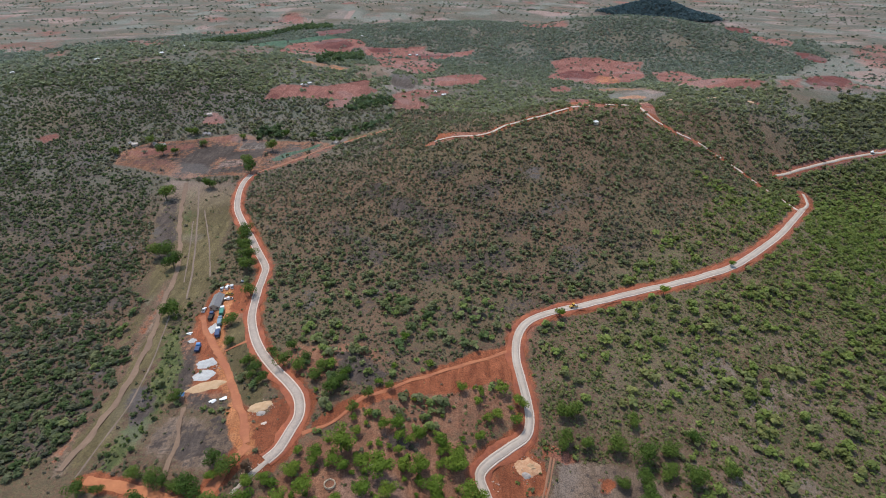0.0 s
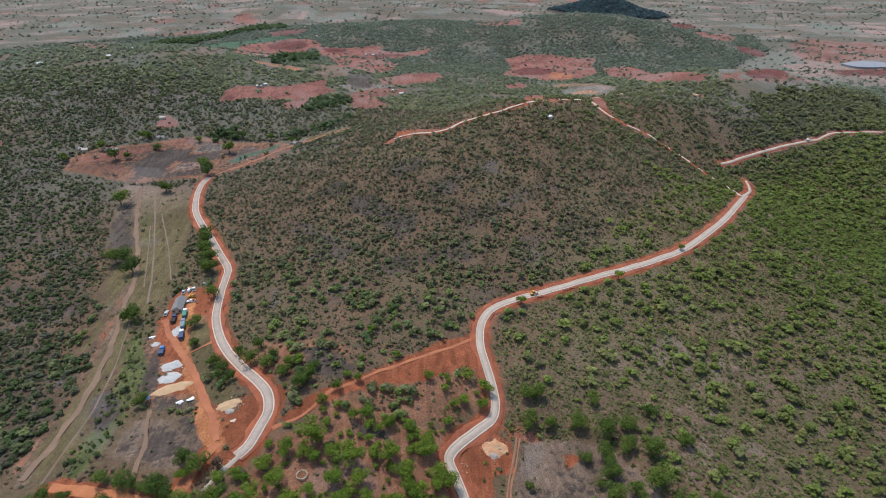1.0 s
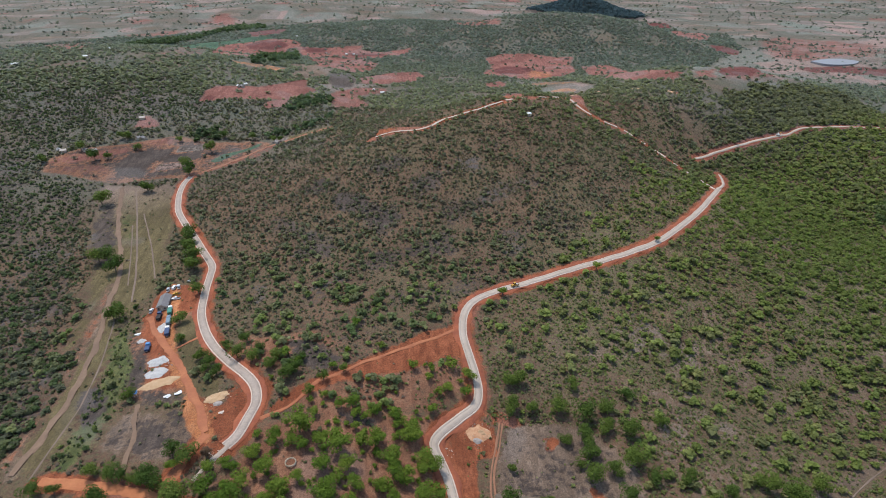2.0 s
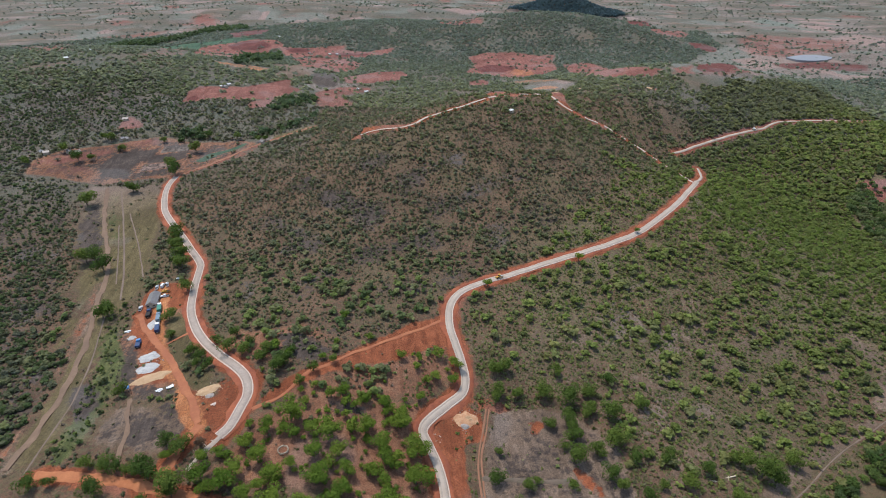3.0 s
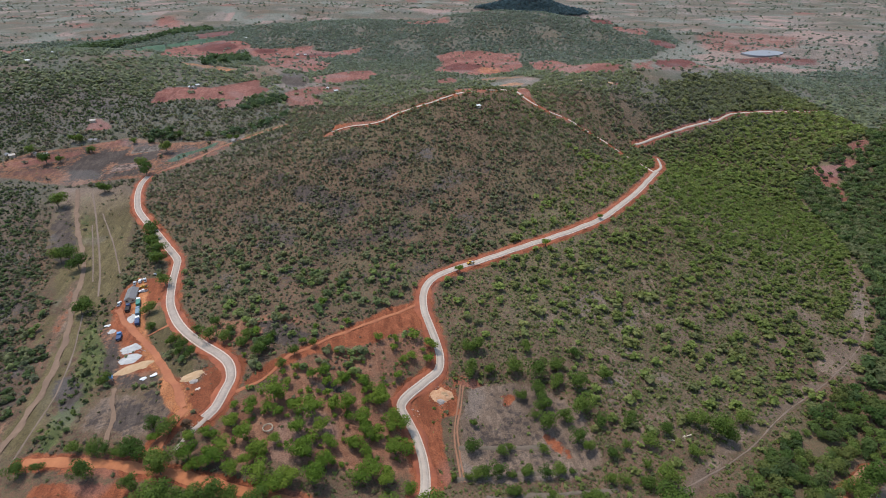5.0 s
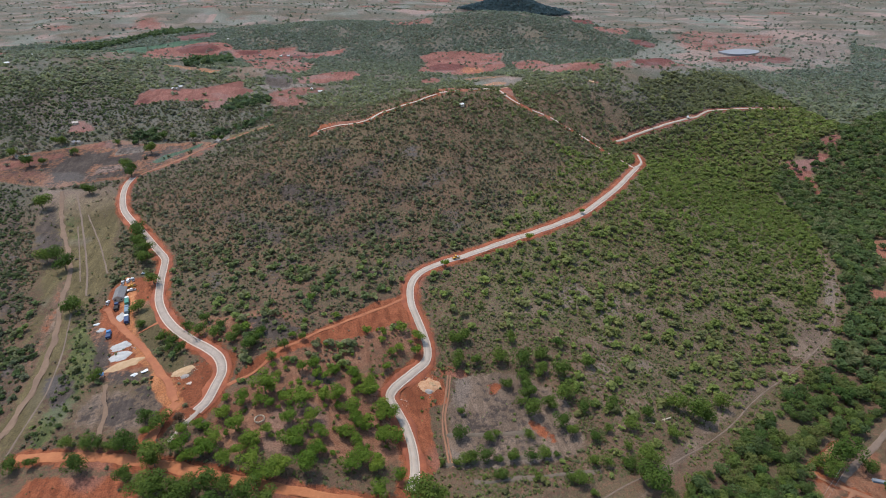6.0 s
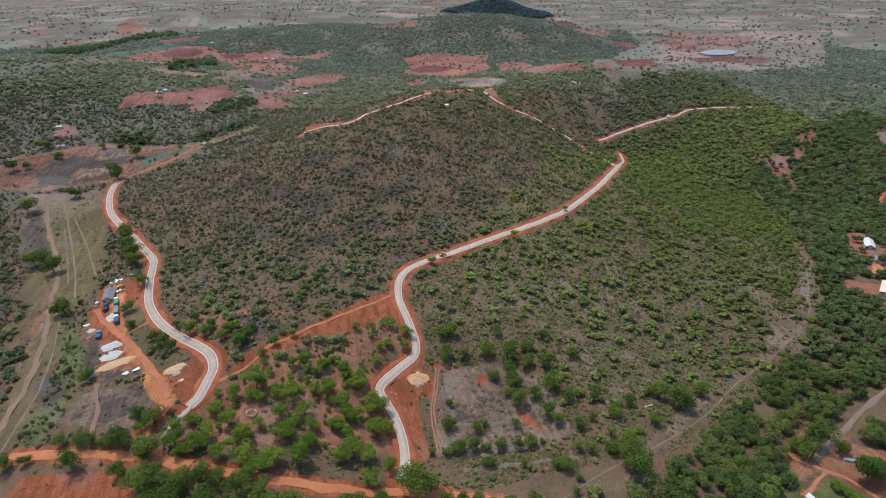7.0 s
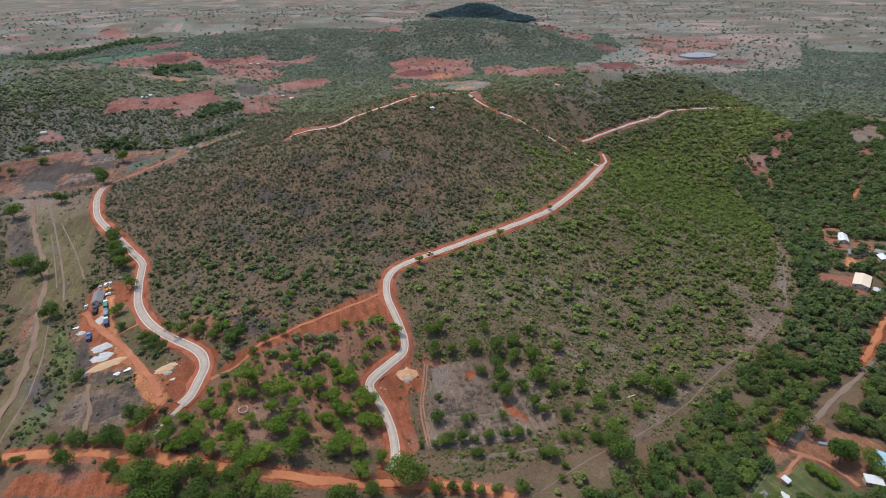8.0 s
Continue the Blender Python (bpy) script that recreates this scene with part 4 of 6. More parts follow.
    b[:, 1] = np.maximum(b[:, 1], 0.6 * np.clip(1.6 - near_line(x, y, DIRTS["valley_track"][0]) / 4.0, 0, 1))
    for name, points in ROADS.items():
        a[:, 0] = np.maximum(a[:, 0], 0.75 * np.clip(1.6 - near_line(x, y, points) / 6.5, 0, 1))
    for name, (points, width) in DIRTS.items():
        if name in ("street", "swath", "valley_track", "field_path"):
            continue
        a[:, 0] = np.maximum(a[:, 0], 0.8 * np.clip(1.7 - near_line(x, y, points) / width, 0, 1))
    scrub = (1 - 0.85 * patch(x, y, LAND["camp_scrub"], 2.5)) * (1 - 0.7 * patch(x, y, LAND["camp_brown"], 3.0))
    a[:, 0] *= scrub
    a[:, 1] *= 1 - patch(x, y, LAND["west_edge"], 4.0)
    a[:, 1] *= 1 - 0.85 * patch(x, y, LAND["straw_red"], 2.5)
    b[:, 2] *= scrub
    v = np.stack([x, y, height(x, y)], 1)
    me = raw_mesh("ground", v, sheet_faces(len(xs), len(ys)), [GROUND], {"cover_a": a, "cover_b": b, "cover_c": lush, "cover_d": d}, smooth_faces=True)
    tagged(new("ground", me), "reddish savanna soil with litter, dry grass and ploughed fields", "ground", kind="structure")


LAND_COVER = [
    ("straw", 0.72, 5, "straw"), ("green", 0.6, 6, "creek_green"), ("grey", 0.62, 5, "dryfield"), ("ash", 0.4, 6, "dryfield"), ("straw", 0.7, 4, "camp_scrub"), ("grey", 0.42, 14, "tan_slope"), ("red", 0.76, 3, "camp"), ("orange", 0.30, 6, "camp"), ("umber", 0.9, 3, "camp"), ("red", 1.0, 2, "midverge"), ("grey", 0.9, 6, "clear_e"), ("red", 0.7, 6, "clear_f"), ("red", 0.8, 5, "clear_g"), ("red", 0.5, 4, "straw_red"), ("grey", 0.6, 3, "straw_red"), ("umber", 0.55, 3, "straw_red"), ("ash", 1.0, 3, "burn_c"), ("grey", 0.7, 4, "camp_brown"), ("ash", 0.7, 4, "camp_brown"), ("red", 0.9, 2, "red_a"), ("red", 0.9, 2, "red_b"), ("red", 0.9, 2, "red_c"), ("ash", 0.8, 4, "camp_dark"), ("ash", 0.8, 5, "burn_b"), ("straw", 0.7, 6, "straw_b"),
    ("red", 0.95, 3, "wedge"), ("umber", 0.85, 8, "orchard"), ("red", 0.62, 4, "village_f"), ("green", 0.35, 4, "scrub_gap"), ("red", 0.9, 2, "bend_red"), ("ash", 0.85, 4, "ash_a"), ("ash", 0.7, 4, "ash_b"), ("red", 0.34, 20, "plain_ne"), ("straw", 0.7, 20, "plain_ne"), ("grey", 0.95, 5, "clearing"), ("ash", 0.40, 5, "clearing"), ("red", 0.9, 3, "redfield_sw"),
    ("red", 0.38, 4, "village_red"), ("umber", 0.95, 5, "village_red"), ("green", 0.85, 3, "lawn"), ("umber", 0.30, 4, "lawn"), ("red", 0.8, 4, "village_e"), ("red", 0.55, 5, "village_e2"),
    ("red", 0.74, 6, "eastred"), ("grey", 0.7, 6, "greygap"),
   
    ("red", 0.9, 5, "f_h"), ("ash", 0.7, 5, "straw_grey"),
]
build_ground()


def ribbon(name, points, across, step, mat, parent=None, rough_edge=0.0, label="", seed=0):
    """A strip along a line. across: (offset to the right, height over the ground) from left to right."""
    c, side = smooth(points, step)
    n, k = len(c), len(across)
    s = np.arange(n) * step
    v = np.zeros((n, k, 3))
    for j, (o, up) in enumerate(across):
        w = o + (rough_edge * np.sign(o) * (swell(s + 91 * seed, s * 0 + 37 * j, 17, 21) + 0.6 * swell(s, s * 0 + 11 * j, 5, 22)) if j in (0, k - 1) else 0)
        xy = c + side * np.reshape(w, (-1, 1)) if np.ndim(w) else c + side * w
        v[:, j, :2] = xy
        v[:, j, 2] = height(xy[:, 0], xy[:, 1]) + up
    # the bed is level across
    ob = new(name, raw_mesh(name, v.reshape(-1, 3), sheet_faces(k, n), [mat], smooth_faces=True))
    ob.parent = parent
    return tagged(ob, label)


def broken_road(name, points):
    """A cleared strip with stretches of pale slab, laid with gaps between them."""
    road = tagged(new("road", None), "broken line of pale concrete strips through the trees", "road", kind="structure")
    rng = np.random.RandomState(61 if name == "hill_east" else 62)
    ribbon("verge", points, [(-1.3, 0.02), (-0.7, 0.12), (0.7, 0.12), (1.3, 0.02)], 2.2, VERGE, road, 0.8, "narrow red earth strip", 9)
    c, _ = smooth(points, 0.8)
    at = 0
    while at < len(c) - 8:
        first = name == "hill_east" and at == 0
        long = 44 if first else rng.randint(5, 22)
        piece = c[at:at + long:3]
        if len(piece) > 2:
            h = 1.5 if first else 1.0 + 0.6 * rng.rand()
            ribbon("slab", piece + rng.uniform(-0.4, 0.4, 2), [(-h, 0.1), (-h, 0.6), (h, 0.6), (h, 0.1)], 1.0, KERB, road, 0.25, seed=at)
        at += long + rng.randint(3, 11)


def build_roads():
    for i, (name, points) in enumerate(ROADS.items()):
        wide = 1.0 if name in ("west", "middle", "summit") else 0.95 if name == "crest" else 0.68
        if name in ("hill_east", "crest_top"):
            broken_road(name, points)
            continue
        road = tagged(new("road", None), "pale concrete road with red earth verges, winding over the hill", "road", kind="structure")
        w = 2.0 * wide
        ve = w + 0.4 if name == "crest" else 4.7 if name in ("west", "middle") else 3.4 if name == "summit" else 2.4
        ribbon("verge", points, [(-ve, 0.05), (-0.6 * ve - 0.4 * w, 0.75), (-w - 0.3, 0.2), (w + 0.3, 0.2), (0.6 * ve + 0.4 * w, 0.6), (ve, 0.05)], 2.2, VERGE, road, 0.38 * (ve - w), "graded red earth verge with loose windrows", i)
        ribbon("carriageway", points, [(-w, 0.12), (-w, 0.42), (0, 0.5), (w, 0.42), (w, 0.12)], 2.2, GREY_CONCRETE if name == "west" else CONCRETE, road)
        if name == "middle":
            for o in (-1.05, 1.05):
                ribbon("wheel_track", points, [(o - 0.38, 0.46), (o, 0.5), (o + 0.38, 0.46)], 2.2, WORN, road, 0.1, "darker worn wheel track", i)
        for sgn in (-1, 1):
            if sgn < 0 and name in ("west", "middle") or name == "west":
                e = sgn * (w + 0.2)
                ribbon("kerb", points, [(e - 0.28, 0.15), (e - 0.26, 0.58), (e + 0.26, 0.58), (e + 0.28, 0.15)], 2.2, KERB, road, 0.06, label="pale kerb and drain edge")
    for i, (name, (points, width)) in enumerate(DIRTS.items()):
        road = tagged(new("dirt_road", None), "rutted orange dirt road", "dirt road", kind="structure")
        h = width / 2
        ribbon("roadbed", points, [(-h, 0.05), (-h * 0.8, 0.3), (-h * 0.45, 0.2), (0, 0.32), (h * 0.45, 0.2), (h * 0.8, 0.3), (h, 0.05)], 2.0, {"swath": CAMP_DIRT, "street": TRACK, "north": SAND, "field_path": EARTH_TRACK, "camp": CAMP_DIRT, "lane_se": LANE, "lane_s": LANE, "branch": CAMP_DIRT, "north_west": LANE, "valley_track": EARTH_TRACK, "camp_drive": CAMP_DIRT, "camp_link": CAMP_DIRT}.get(name, DIRT), road, 0.45 if name in ("lane_se", "street", "swath") else 0.8, seed=40 + i)
    for i, (name, (points, width)) in enumerate(TRACKS.items()):
        path = tagged(new("track", None), "narrow worn wheel track through dry grass", "track", kind="structure")
        h = width / 2
        earth = LANE if name == "east" else TRACK
        for o in ((-0.75, 0.75) if width > 1.6 else (0,)):
            ww = 0.42 if width > 1.6 else h
            ribbon("rut", points, [(o - ww, 0.06), (o, 0.22), (o + ww, 0.06)], 2.0, earth, path, 0.15, seed=70 + i)


build_roads()
edge = [(864, 1038), (900, 1056), (942, 1060), (960, 1030), (930, 1002), (896, 995), (869, 1005)]
level = max(float(height(x, y)) for x, y in edge) + 0.1
shore, _ = smooth(edge + edge[:1], 4.0)
rim = np.column_stack([shore, np.full(len(shore), level)])
deep = np.vstack([rim, rim * [1, 1, 0] + [0, 0, level - 6.0], [[905, 1026, level]]])
n = len(rim)
ring = np.arange(n - 1)
skin = np.vstack([np.stack([ring, ring + 1, np.full(n - 1, 2 * n)], 1), np.stack([ring, ring + n, ring + 1], 1), np.stack([ring + 1, ring + n, ring + n + 1], 1)])
tagged(new("pond", raw_mesh("pond", deep, skin, [WATER])), "shallow grey pond on the far plain", "water", kind="structure")
for points in ([(39.7, 133.2), (53.4, 131.0), (67.2, 127.2), (79.8, 124.4)],
               [(35.2, 115.2), (48.5, 114.8), (64.8, 112.3), (87.6, 107.5)],
               [(45.1, 103.4), (63.2, 100.2), (81.3, 96.7), (100.3, 94.5)]):
    bank = tagged(new("terrace_bank", None), "low bank of dry litter across the cleared slope", "bank", kind="structure")
    ribbon("ridge", points, [(-1.3, 0.02), (-0.5, 0.35), (0.4, 0.45), (1.2, 0.02)], 1.5, LITTER, bank, 0.5, seed=int(points[0][0]))
rubble = tagged(new("broken_concrete", None), "broken pale concrete strip at the unfinished road end", "road", kind="structure")
ribbon("rubble", [(-70.5, 154.5), (-74.5, 148.5), (-79.0, 142.5), (-82.0, 138.0)], [(-0.9, 0.1), (-0.5, 0.45), (0.5, 0.4), (0.9, 0.1)], 1.2, WORN, rubble, 0.8)

# ---------- trees and bushes ----------


def crown_arrays(base, radius, middle, colour, sprays, rng, flat=0.75, lobes=3, up=0.65, puff=0.0):
    """Crowns of many small leaf sprays: base (n, 3), radius and height of the middle (n,)."""
    n, k = len(base), sprays
    lobe = np.clip(rng.normal(0, 0.36, (n, lobes, 3)), -0.6, 0.6) * radius[:, None, None] * np.array([1, 1, 0.5])
    pick = rng.randint(0, lobes, (n, k))
    d = rng.normal(0, 1, (n, k, 3))
    d[:, :, 2] += 0.45
    d /= np.linalg.norm(d, axis=2)[:, :, None]
    reach = (0.30 + 0.08 * puff + (0.32 - 0.14 * puff) * rng.rand(n, k)) * radius[:, None]
    c = np.take_along_axis(lobe, pick[:, :, None].repeat(3, 2), 1) + d * reach[:, :, None] * np.array([1, 1, flat])
    c[:, :, 2] = np.maximum(c[:, :, 2], -0.8 * middle[:, None])
    c += base[:, None, :]
    c[:, :, 2] += middle[:, None]
    nrm = d * 0.9 + rng.normal(0, 0.42, (n, k, 3))
    nrm[:, :, 2] += up
    nrm /= np.linalg.norm(nrm, axis=2)[:, :, None]
    u = np.cross(nrm, rng.normal(0, 1, (n, k, 3)))
    u /= np.linalg.norm(u, axis=2)[:, :, None] + 1e-9
    w = np.cross(nrm, u)
    size = radius[:, None] * (0.26 + 0.20 * rng.rand(n, k)) * math.sqrt(40.0 / k)
    v = np.zeros((n, k, 3, 3))
    for j, (a, b) in enumerate(((-1, -0.6), (1, -0.6), (0, 1.15))):
        jit = 0.65 + 0.7 * rng.rand(n, k, 2)
        v[:, :, j] = c + (u * (a * jit[:, :, :1] + 0.3 * (jit[:, :, 1:] - 1)) + w * (b * jit[:, :, 1:])) * size[:, :, None]
    col = np.repeat(colour[:, None, :], k * 3, 1).reshape(-1, 3)
    return v.reshape(-1, 3), np.arange(n * k * 3).reshape(-1, 3), col


def dome_arrays(base, radius, middle, colour, rng, lobes=1, sides=5, size=0.8):
    """The dense heart of each crown: lumpy domes, apex and two uneven rings each."""
    n = len(base)
    k = 2 * sides + 1
    v = np.zeros((n, lobes, k, 3))
    shift = rng.normal(0, 0.42 if lobes > 1 else 0.1, (n, lobes, 3)) * np.array([1, 1, 0.3])
    big = size * (0.62 if lobes > 1 else 1.0) * (0.8 + 0.4 * rng.rand(n, lobes))
    turn = rng.rand(n, lobes) * 6.283
    v[:, :, 0, 2] = 0.46 + 0.2 * rng.rand(n, lobes)
    for ring, (out, up) in enumerate(((0.78, 0.36), (1.0, -0.10))):
        for i in range(sides):
            a = turn + 6.283 * (i + 0.5 * ring) / sides
            o = out * (0.72 + 0.56 * rng.rand(n, lobes))
            v[:, :, 1 + ring * sides + i] = np.stack([o * np.cos(a), o * np.sin(a), up + 0.4 * (rng.rand(n, lobes) - 0.5)], 2)
    v = (v * big[:, :, None, None] + shift[:, :, None, :]) * radius[:, None, None, None] + base[:, None, None, :]
    v[:, :, :, 2] += middle[:, None, None] * 0.9
    up = [1 + i for i in range(sides)]
    low = [1 + sides + i for i in range(sides)]
    f = [(0, up[i], up[(i + 1) % sides]) for i in range(sides)]
    for i in range(sides):
        j = (i + 1) % sides
        f += [(up[i], low[i], up[j]), (up[j], low[i], low[j])]
    f = np.arange(n * lobes)[:, None, None] * k + np.array(f)[None]
    return v.reshape(-1, 3), f.reshape(-1, 3), np.repeat(colour, lobes * k, 0)


def trunk_arrays(base, radius, middle):
    n = len(base)
    v = np.zeros((n, 6, 3))
    for j in range(3):
        a = j * 2.094
        off = np.array([math.cos(a), math.sin(a), 0])
        v[:, j] = base + off * (0.055 * radius)[:, None] - np.array([0, 0, 0.2])
        v[:, j + 3] = base + off * (0.025 * radius)[:, None]
        v[:, j + 3, 2] += middle
    f = np.array([[0, 1, 4, 3], [1, 2, 5, 4], [2, 0, 3, 5]])
    return v.reshape(-1, 3), (np.arange(n)[:, None, None] * 6 + f[None]).reshape(-1, 4)


def clear_of_ways(x, y, extra=0.0):
    ok = np.ones(len(x), bool)
    for name, p in ROADS.items():
        ok &= near_line(x, y, p) > (2.4 if name in ("hill_east", "crest_top") else 3.4 if name in ("crest", "summit") else 4.2 if name == "east" else 6.2) + extra
    for p, w in DIRTS.values():
        ok &= near_line(x, y, p) > w * 0.5 + 1.2 + extra
    for p, w in TRACKS.values():
        ok &= near_line(x, y, p) > w * 0.5 + 0.8
    return ok


def scatter(x0, x1, y0, y1, step, chance, rng):
    """Places on a shaken lattice, kept with the given chance."""
    x, y = np.meshgrid(np.arange(x0, x1, step), np.arange(y0, y1, step))
    x = x.ravel() + rng.uniform(-0.6, 0.6, x.size) * step
    y = y.ravel() + rng.uniform(-0.6, 0.6, y.size) * step
    keep = rng.rand(len(x)) < chance(x, y)
    x, y = x[keep], y[keep]
    ok = clear_of_ways(x, y, 0.6)
    return x[ok], y[ok]


def shades(n, rng, *colours):
    """A leaf colour for each of n trees, drawn among the given ones."""
    c = np.array(colours)
    a, b = c[rng.randint(0, len(c), n)], c[rng.randint(0, len(c), n)]
    t = rng.rand(n, 1)
    return (a * t + b * (1 - t)) * (0.8 + 0.4 * rng.rand(n, 1))


def woodland(name, label, x, y, radius, tall, colour, sprays, rng, trunks=True, bush=False, lobes=3, up=0.65, puff=0.0, domes=0, sides=5):
    """One stretch of woodland, too many trees to count."""
    base = np.stack([x, y, height(x, y)], 1)
    middle = radius * tall
    v, f, col = crown_arrays(base, radius, middle, colour, sprays, rng, lobes=lobes, up=up, puff=puff)
    if domes:
        dv, df, dcol = dome_arrays(base, radius, middle, 1.12 * colour, rng, domes, sides)
        v, f, col = np.vstack([v, dv]), np.vstack([f, df + len(v)]), np.vstack([col, dcol])
    top = tagged(new(name, None), label, "shrubs" if bush else "woodland", kind="stuff")
    ob = new("foliage", raw_mesh("foliage", v, f, [LEAVES], {"leaf": col}))
    ob.parent = top
    tagged(ob, kind="stuff")
    if trunks:
        big = radius > np.median(radius)
        v, f = trunk_arrays(base[big], radius[big], middle[big])
        ob = new("trunks", raw_mesh("trunks", v, f, [BARK]))
        ob.parent = top
        tagged(ob, kind="stuff")


OLIVE, DULL, BROWN = (0.165, 0.172, 0.082), (0.142, 0.148, 0.082), (0.178, 0.140, 0.104)
FRESH, BRIGHT, DEEP, GREYISH = (0.182, 0.222, 0.066), (0.190, 0.268, 0.058), (0.092, 0.128, 0.048), (0.130, 0.134, 0.088)
YELLOWISH = (0.200, 0.205, 0.080)
# leaf colours of the far woods, paled and greyed to carry the haze
HAZE_A, HAZE_B, HAZE_C = (0.170, 0.198, 0.136), (0.165, 0.192, 0.152), (0.188, 0.202, 0.165)

BELTS = [
    [(-584.0, 1369), (-566.6, 1424), (-493.5, 1458), (-432.2, 1554), (-405.0, 1737), (-326.8, 1725), (-288.2, 1517), (-370.1, 1549), (-433.3, 1449), (-467.0, 1335)],
    [(-207.4, 923), (-206.1, 1061), (-173.9, 1208), (-148.5, 1024), (-174.3, 891), (-199.7, 886)],
    [(-121.2, 665.8), (-105.9, 706), (-73.4, 750), (-62.6, 711), (-87.8, 674.3), (-111.1, 644.2)],
    [(-126.7, 550.4), (-123.9, 567.7), (-100.2, 571.4), (-78.9, 597.3), (-57.6, 647.5), (-55.5, 620.9), (-82.2, 573.2), (-103.3, 552.3)],
    [(-208.4, 567.2), (-193.9, 580.4), (-174.1, 574.8), (-169.6, 556.7), (-191.8, 550.8)],
]
FOREST = LAND["forest"]
WESTWOOD = LAND["westwood"]


def open_land(x, y):
    """1 where woodland may grow, towards 0 on fields, the camp and other cleared land."""
    f = np.ones(np.shape(x))
    for name, left in (("straw", 0.02), ("camp", 0.0), ("dryfield", 0.0), ("wedge", 0.03), ("clearing", 0.05), ("redfield_sw", 0.0), ("village_red", 0.0), ("lawn", 0.0),
                       ("village_e", 0.05), ("village_e2", 0.15), ("eastred", 0.18), ("village_f", 0.1), ("scrub_gap", 0.4), ("bend_red", 0.0), ("camp_scrub", 0.3), ("midverge", 0.0), ("greygap", 0.28), ("creek_green", 0.25),
                       ("f_h", 0.05), ("orchard", 0.12), ("southwest", 0.04), ("plain_ne", 0.1), ("clear_e", 0.05), ("clear_f", 0.05), ("clear_g", 0.05)):
        f = np.minimum(f, 1 - (1 - left) * (patch(x, y, LAND[name], 2.0) > 0.5))
    for _, _, _, left, outline in FIELDS.values():
        f = np.minimum(f, 1 - (1 - left) * (patch(x, y, outline, 2.0) > 0.5))
    return f


def build_woods():
    rng = np.random.RandomState(7)
    clump = lambda x, y: np.clip(0.66 + 0.5 * swell(x, y, 38, 31) + 0.3 * swell(x, y, 13, 32), 0.12, 1)
    inside_forest = lambda x, y: patch(x, y, FOREST, 1.0) > 0.5
    inside_west = lambda x, y: patch(x, y, WESTWOOD, 1.0) > 0.5
    east = lambda x, y: x > 40 + 0.95 * (y - 215) + np.clip((y - 300) / 150, 0, 1) * 45 * swell(x, y, 80, 37)
    # hill
    hill = lambda x, y: clump(x, y) * open_land(x, y) * ~inside_forest(x, y) * ~inside_west(x, y) * ~east(x, y)
    x, y = scatter(-330, 420, 165, 690, 2.7, lambda x, y: np.where(y > 500 - 0.3 * x, 0.90, np.clip(0.34 + (y - 235) / 230, 0.34, 0.80)) * hill(x, y), rng)
    r = (0.55 + 1.7 * rng.rand(len(x)) ** 2.2) * np.where((y > 480) & (x < 0), 1.2, 1.0) * (0.78 + 0.6 * np.clip((360 - y) / 110, 0, 1))
    top = np.exp(-0.5 * (((x - 190) / 90) ** 2 + ((y - 520) / 70) ** 2))[:, None]
    c = shades(len(x), rng, OLIVE, DULL, DULL, BROWN, GREYISH) * (1 - 0.6 * top) + 0.6 * top * shades(len(x), rng, FRESH, OLIVE)
    r = r * (1 + 0.25 * top[:, 0])
    # leaves on the ridge behind the summit lightened, haze in their colour
    back = (np.clip((x - 230) / 60, 0, 1) * np.clip((y - 540) / 60, 0, 1))[:, None]
    c = c * (1 - back) + back * 1.3 * shades(len(x), rng, OLIVE, GREYISH, DULL)
    r = r * (1 + 0.4 * back[:, 0])
    low = np.clip((y - 260) / 90, 0, 1)[:, None]
    c = c * low + (1 - low) * shades(len(x), rng, OLIVE, FRESH, DEEP, OLIVE)
    c = c * 1.22
    for pick, sprays, domes in ((y < 300, 60, 3), ((y >= 300) & (y < 420), 14, 2), (y >= 420, 9, 1)):
        woodland("hill_woodland", "sparse dull olive bushveld trees on a brown hillside", x[pick], y[pick], r[pick], 0.9, c[pick], sprays, rng, trunks=sprays > 50, up=1.0, domes=domes)
    # eastern slope
    slope = lambda x, y: np.clip(clump(x, y) + 0.1, 0, 1) * open_land(x, y) * ~inside_forest(x, y) * east(x, y) * np.clip(0.55 + (x + y - 270) / 220, 0.3, 1)
    x, y = scatter(45, 640, 60, 700, 3.0, lambda x, y: np.clip(0.62 + (x - 200) / 260, 0.55, 1) * np.maximum(slope(x, y), 0.95 * (x > 330) * open_land(x, y) * ~inside_forest(x, y) * east(x, y)), rng)
    r = (0.7 + 1.95 * rng.rand(len(x)) ** 2.1) * (1 + 0.25 * np.clip((x - 330) / 150, 0, 1))
    lush = np.exp(-0.5 * (((x - 360) / 90) ** 2 + ((y - 330) / 120) ** 2))[:, None]
    c = shades(len(x), rng, OLIVE, FRESH, FRESH, YELLOWISH) * (1 - 0.7 * lush) + 0.7 * lush * shades(len(x), rng, FRESH, BRIGHT)
    high = np.clip((y - 430 - 0.5 * np.clip(x - 300, 0, 300)) / 70, 0, 1)[:, None]
    c = c * (1 - high) + high * 1.2 * shades(len(x), rng, DULL, GREYISH, GREYISH, OLIVE)
    c = c * (1 - 0.18 * np.clip((x - 190) / 120, 0, 1) * np.clip((470 - y) / 80, 0, 1))[:, None]
    r = r * (1 - 0.08 * lush[:, 0])
    foot = np.clip((330 - x) / 80, 0, 1) * np.clip((310 - y) / 60, 0, 1)
    keep = rng.rand(len(x)) > 0.38 * foot
    r = r * (1 + 0.3 * foot)
    x, y, r, c, foot = x[keep], y[keep], r[keep], c[keep], foot[keep]
    c = c * np.array([1.19, 1.17, 1.08]) * (1 - 0.05 * np.clip((x - 240) / 80, 0, 1))[:, None]
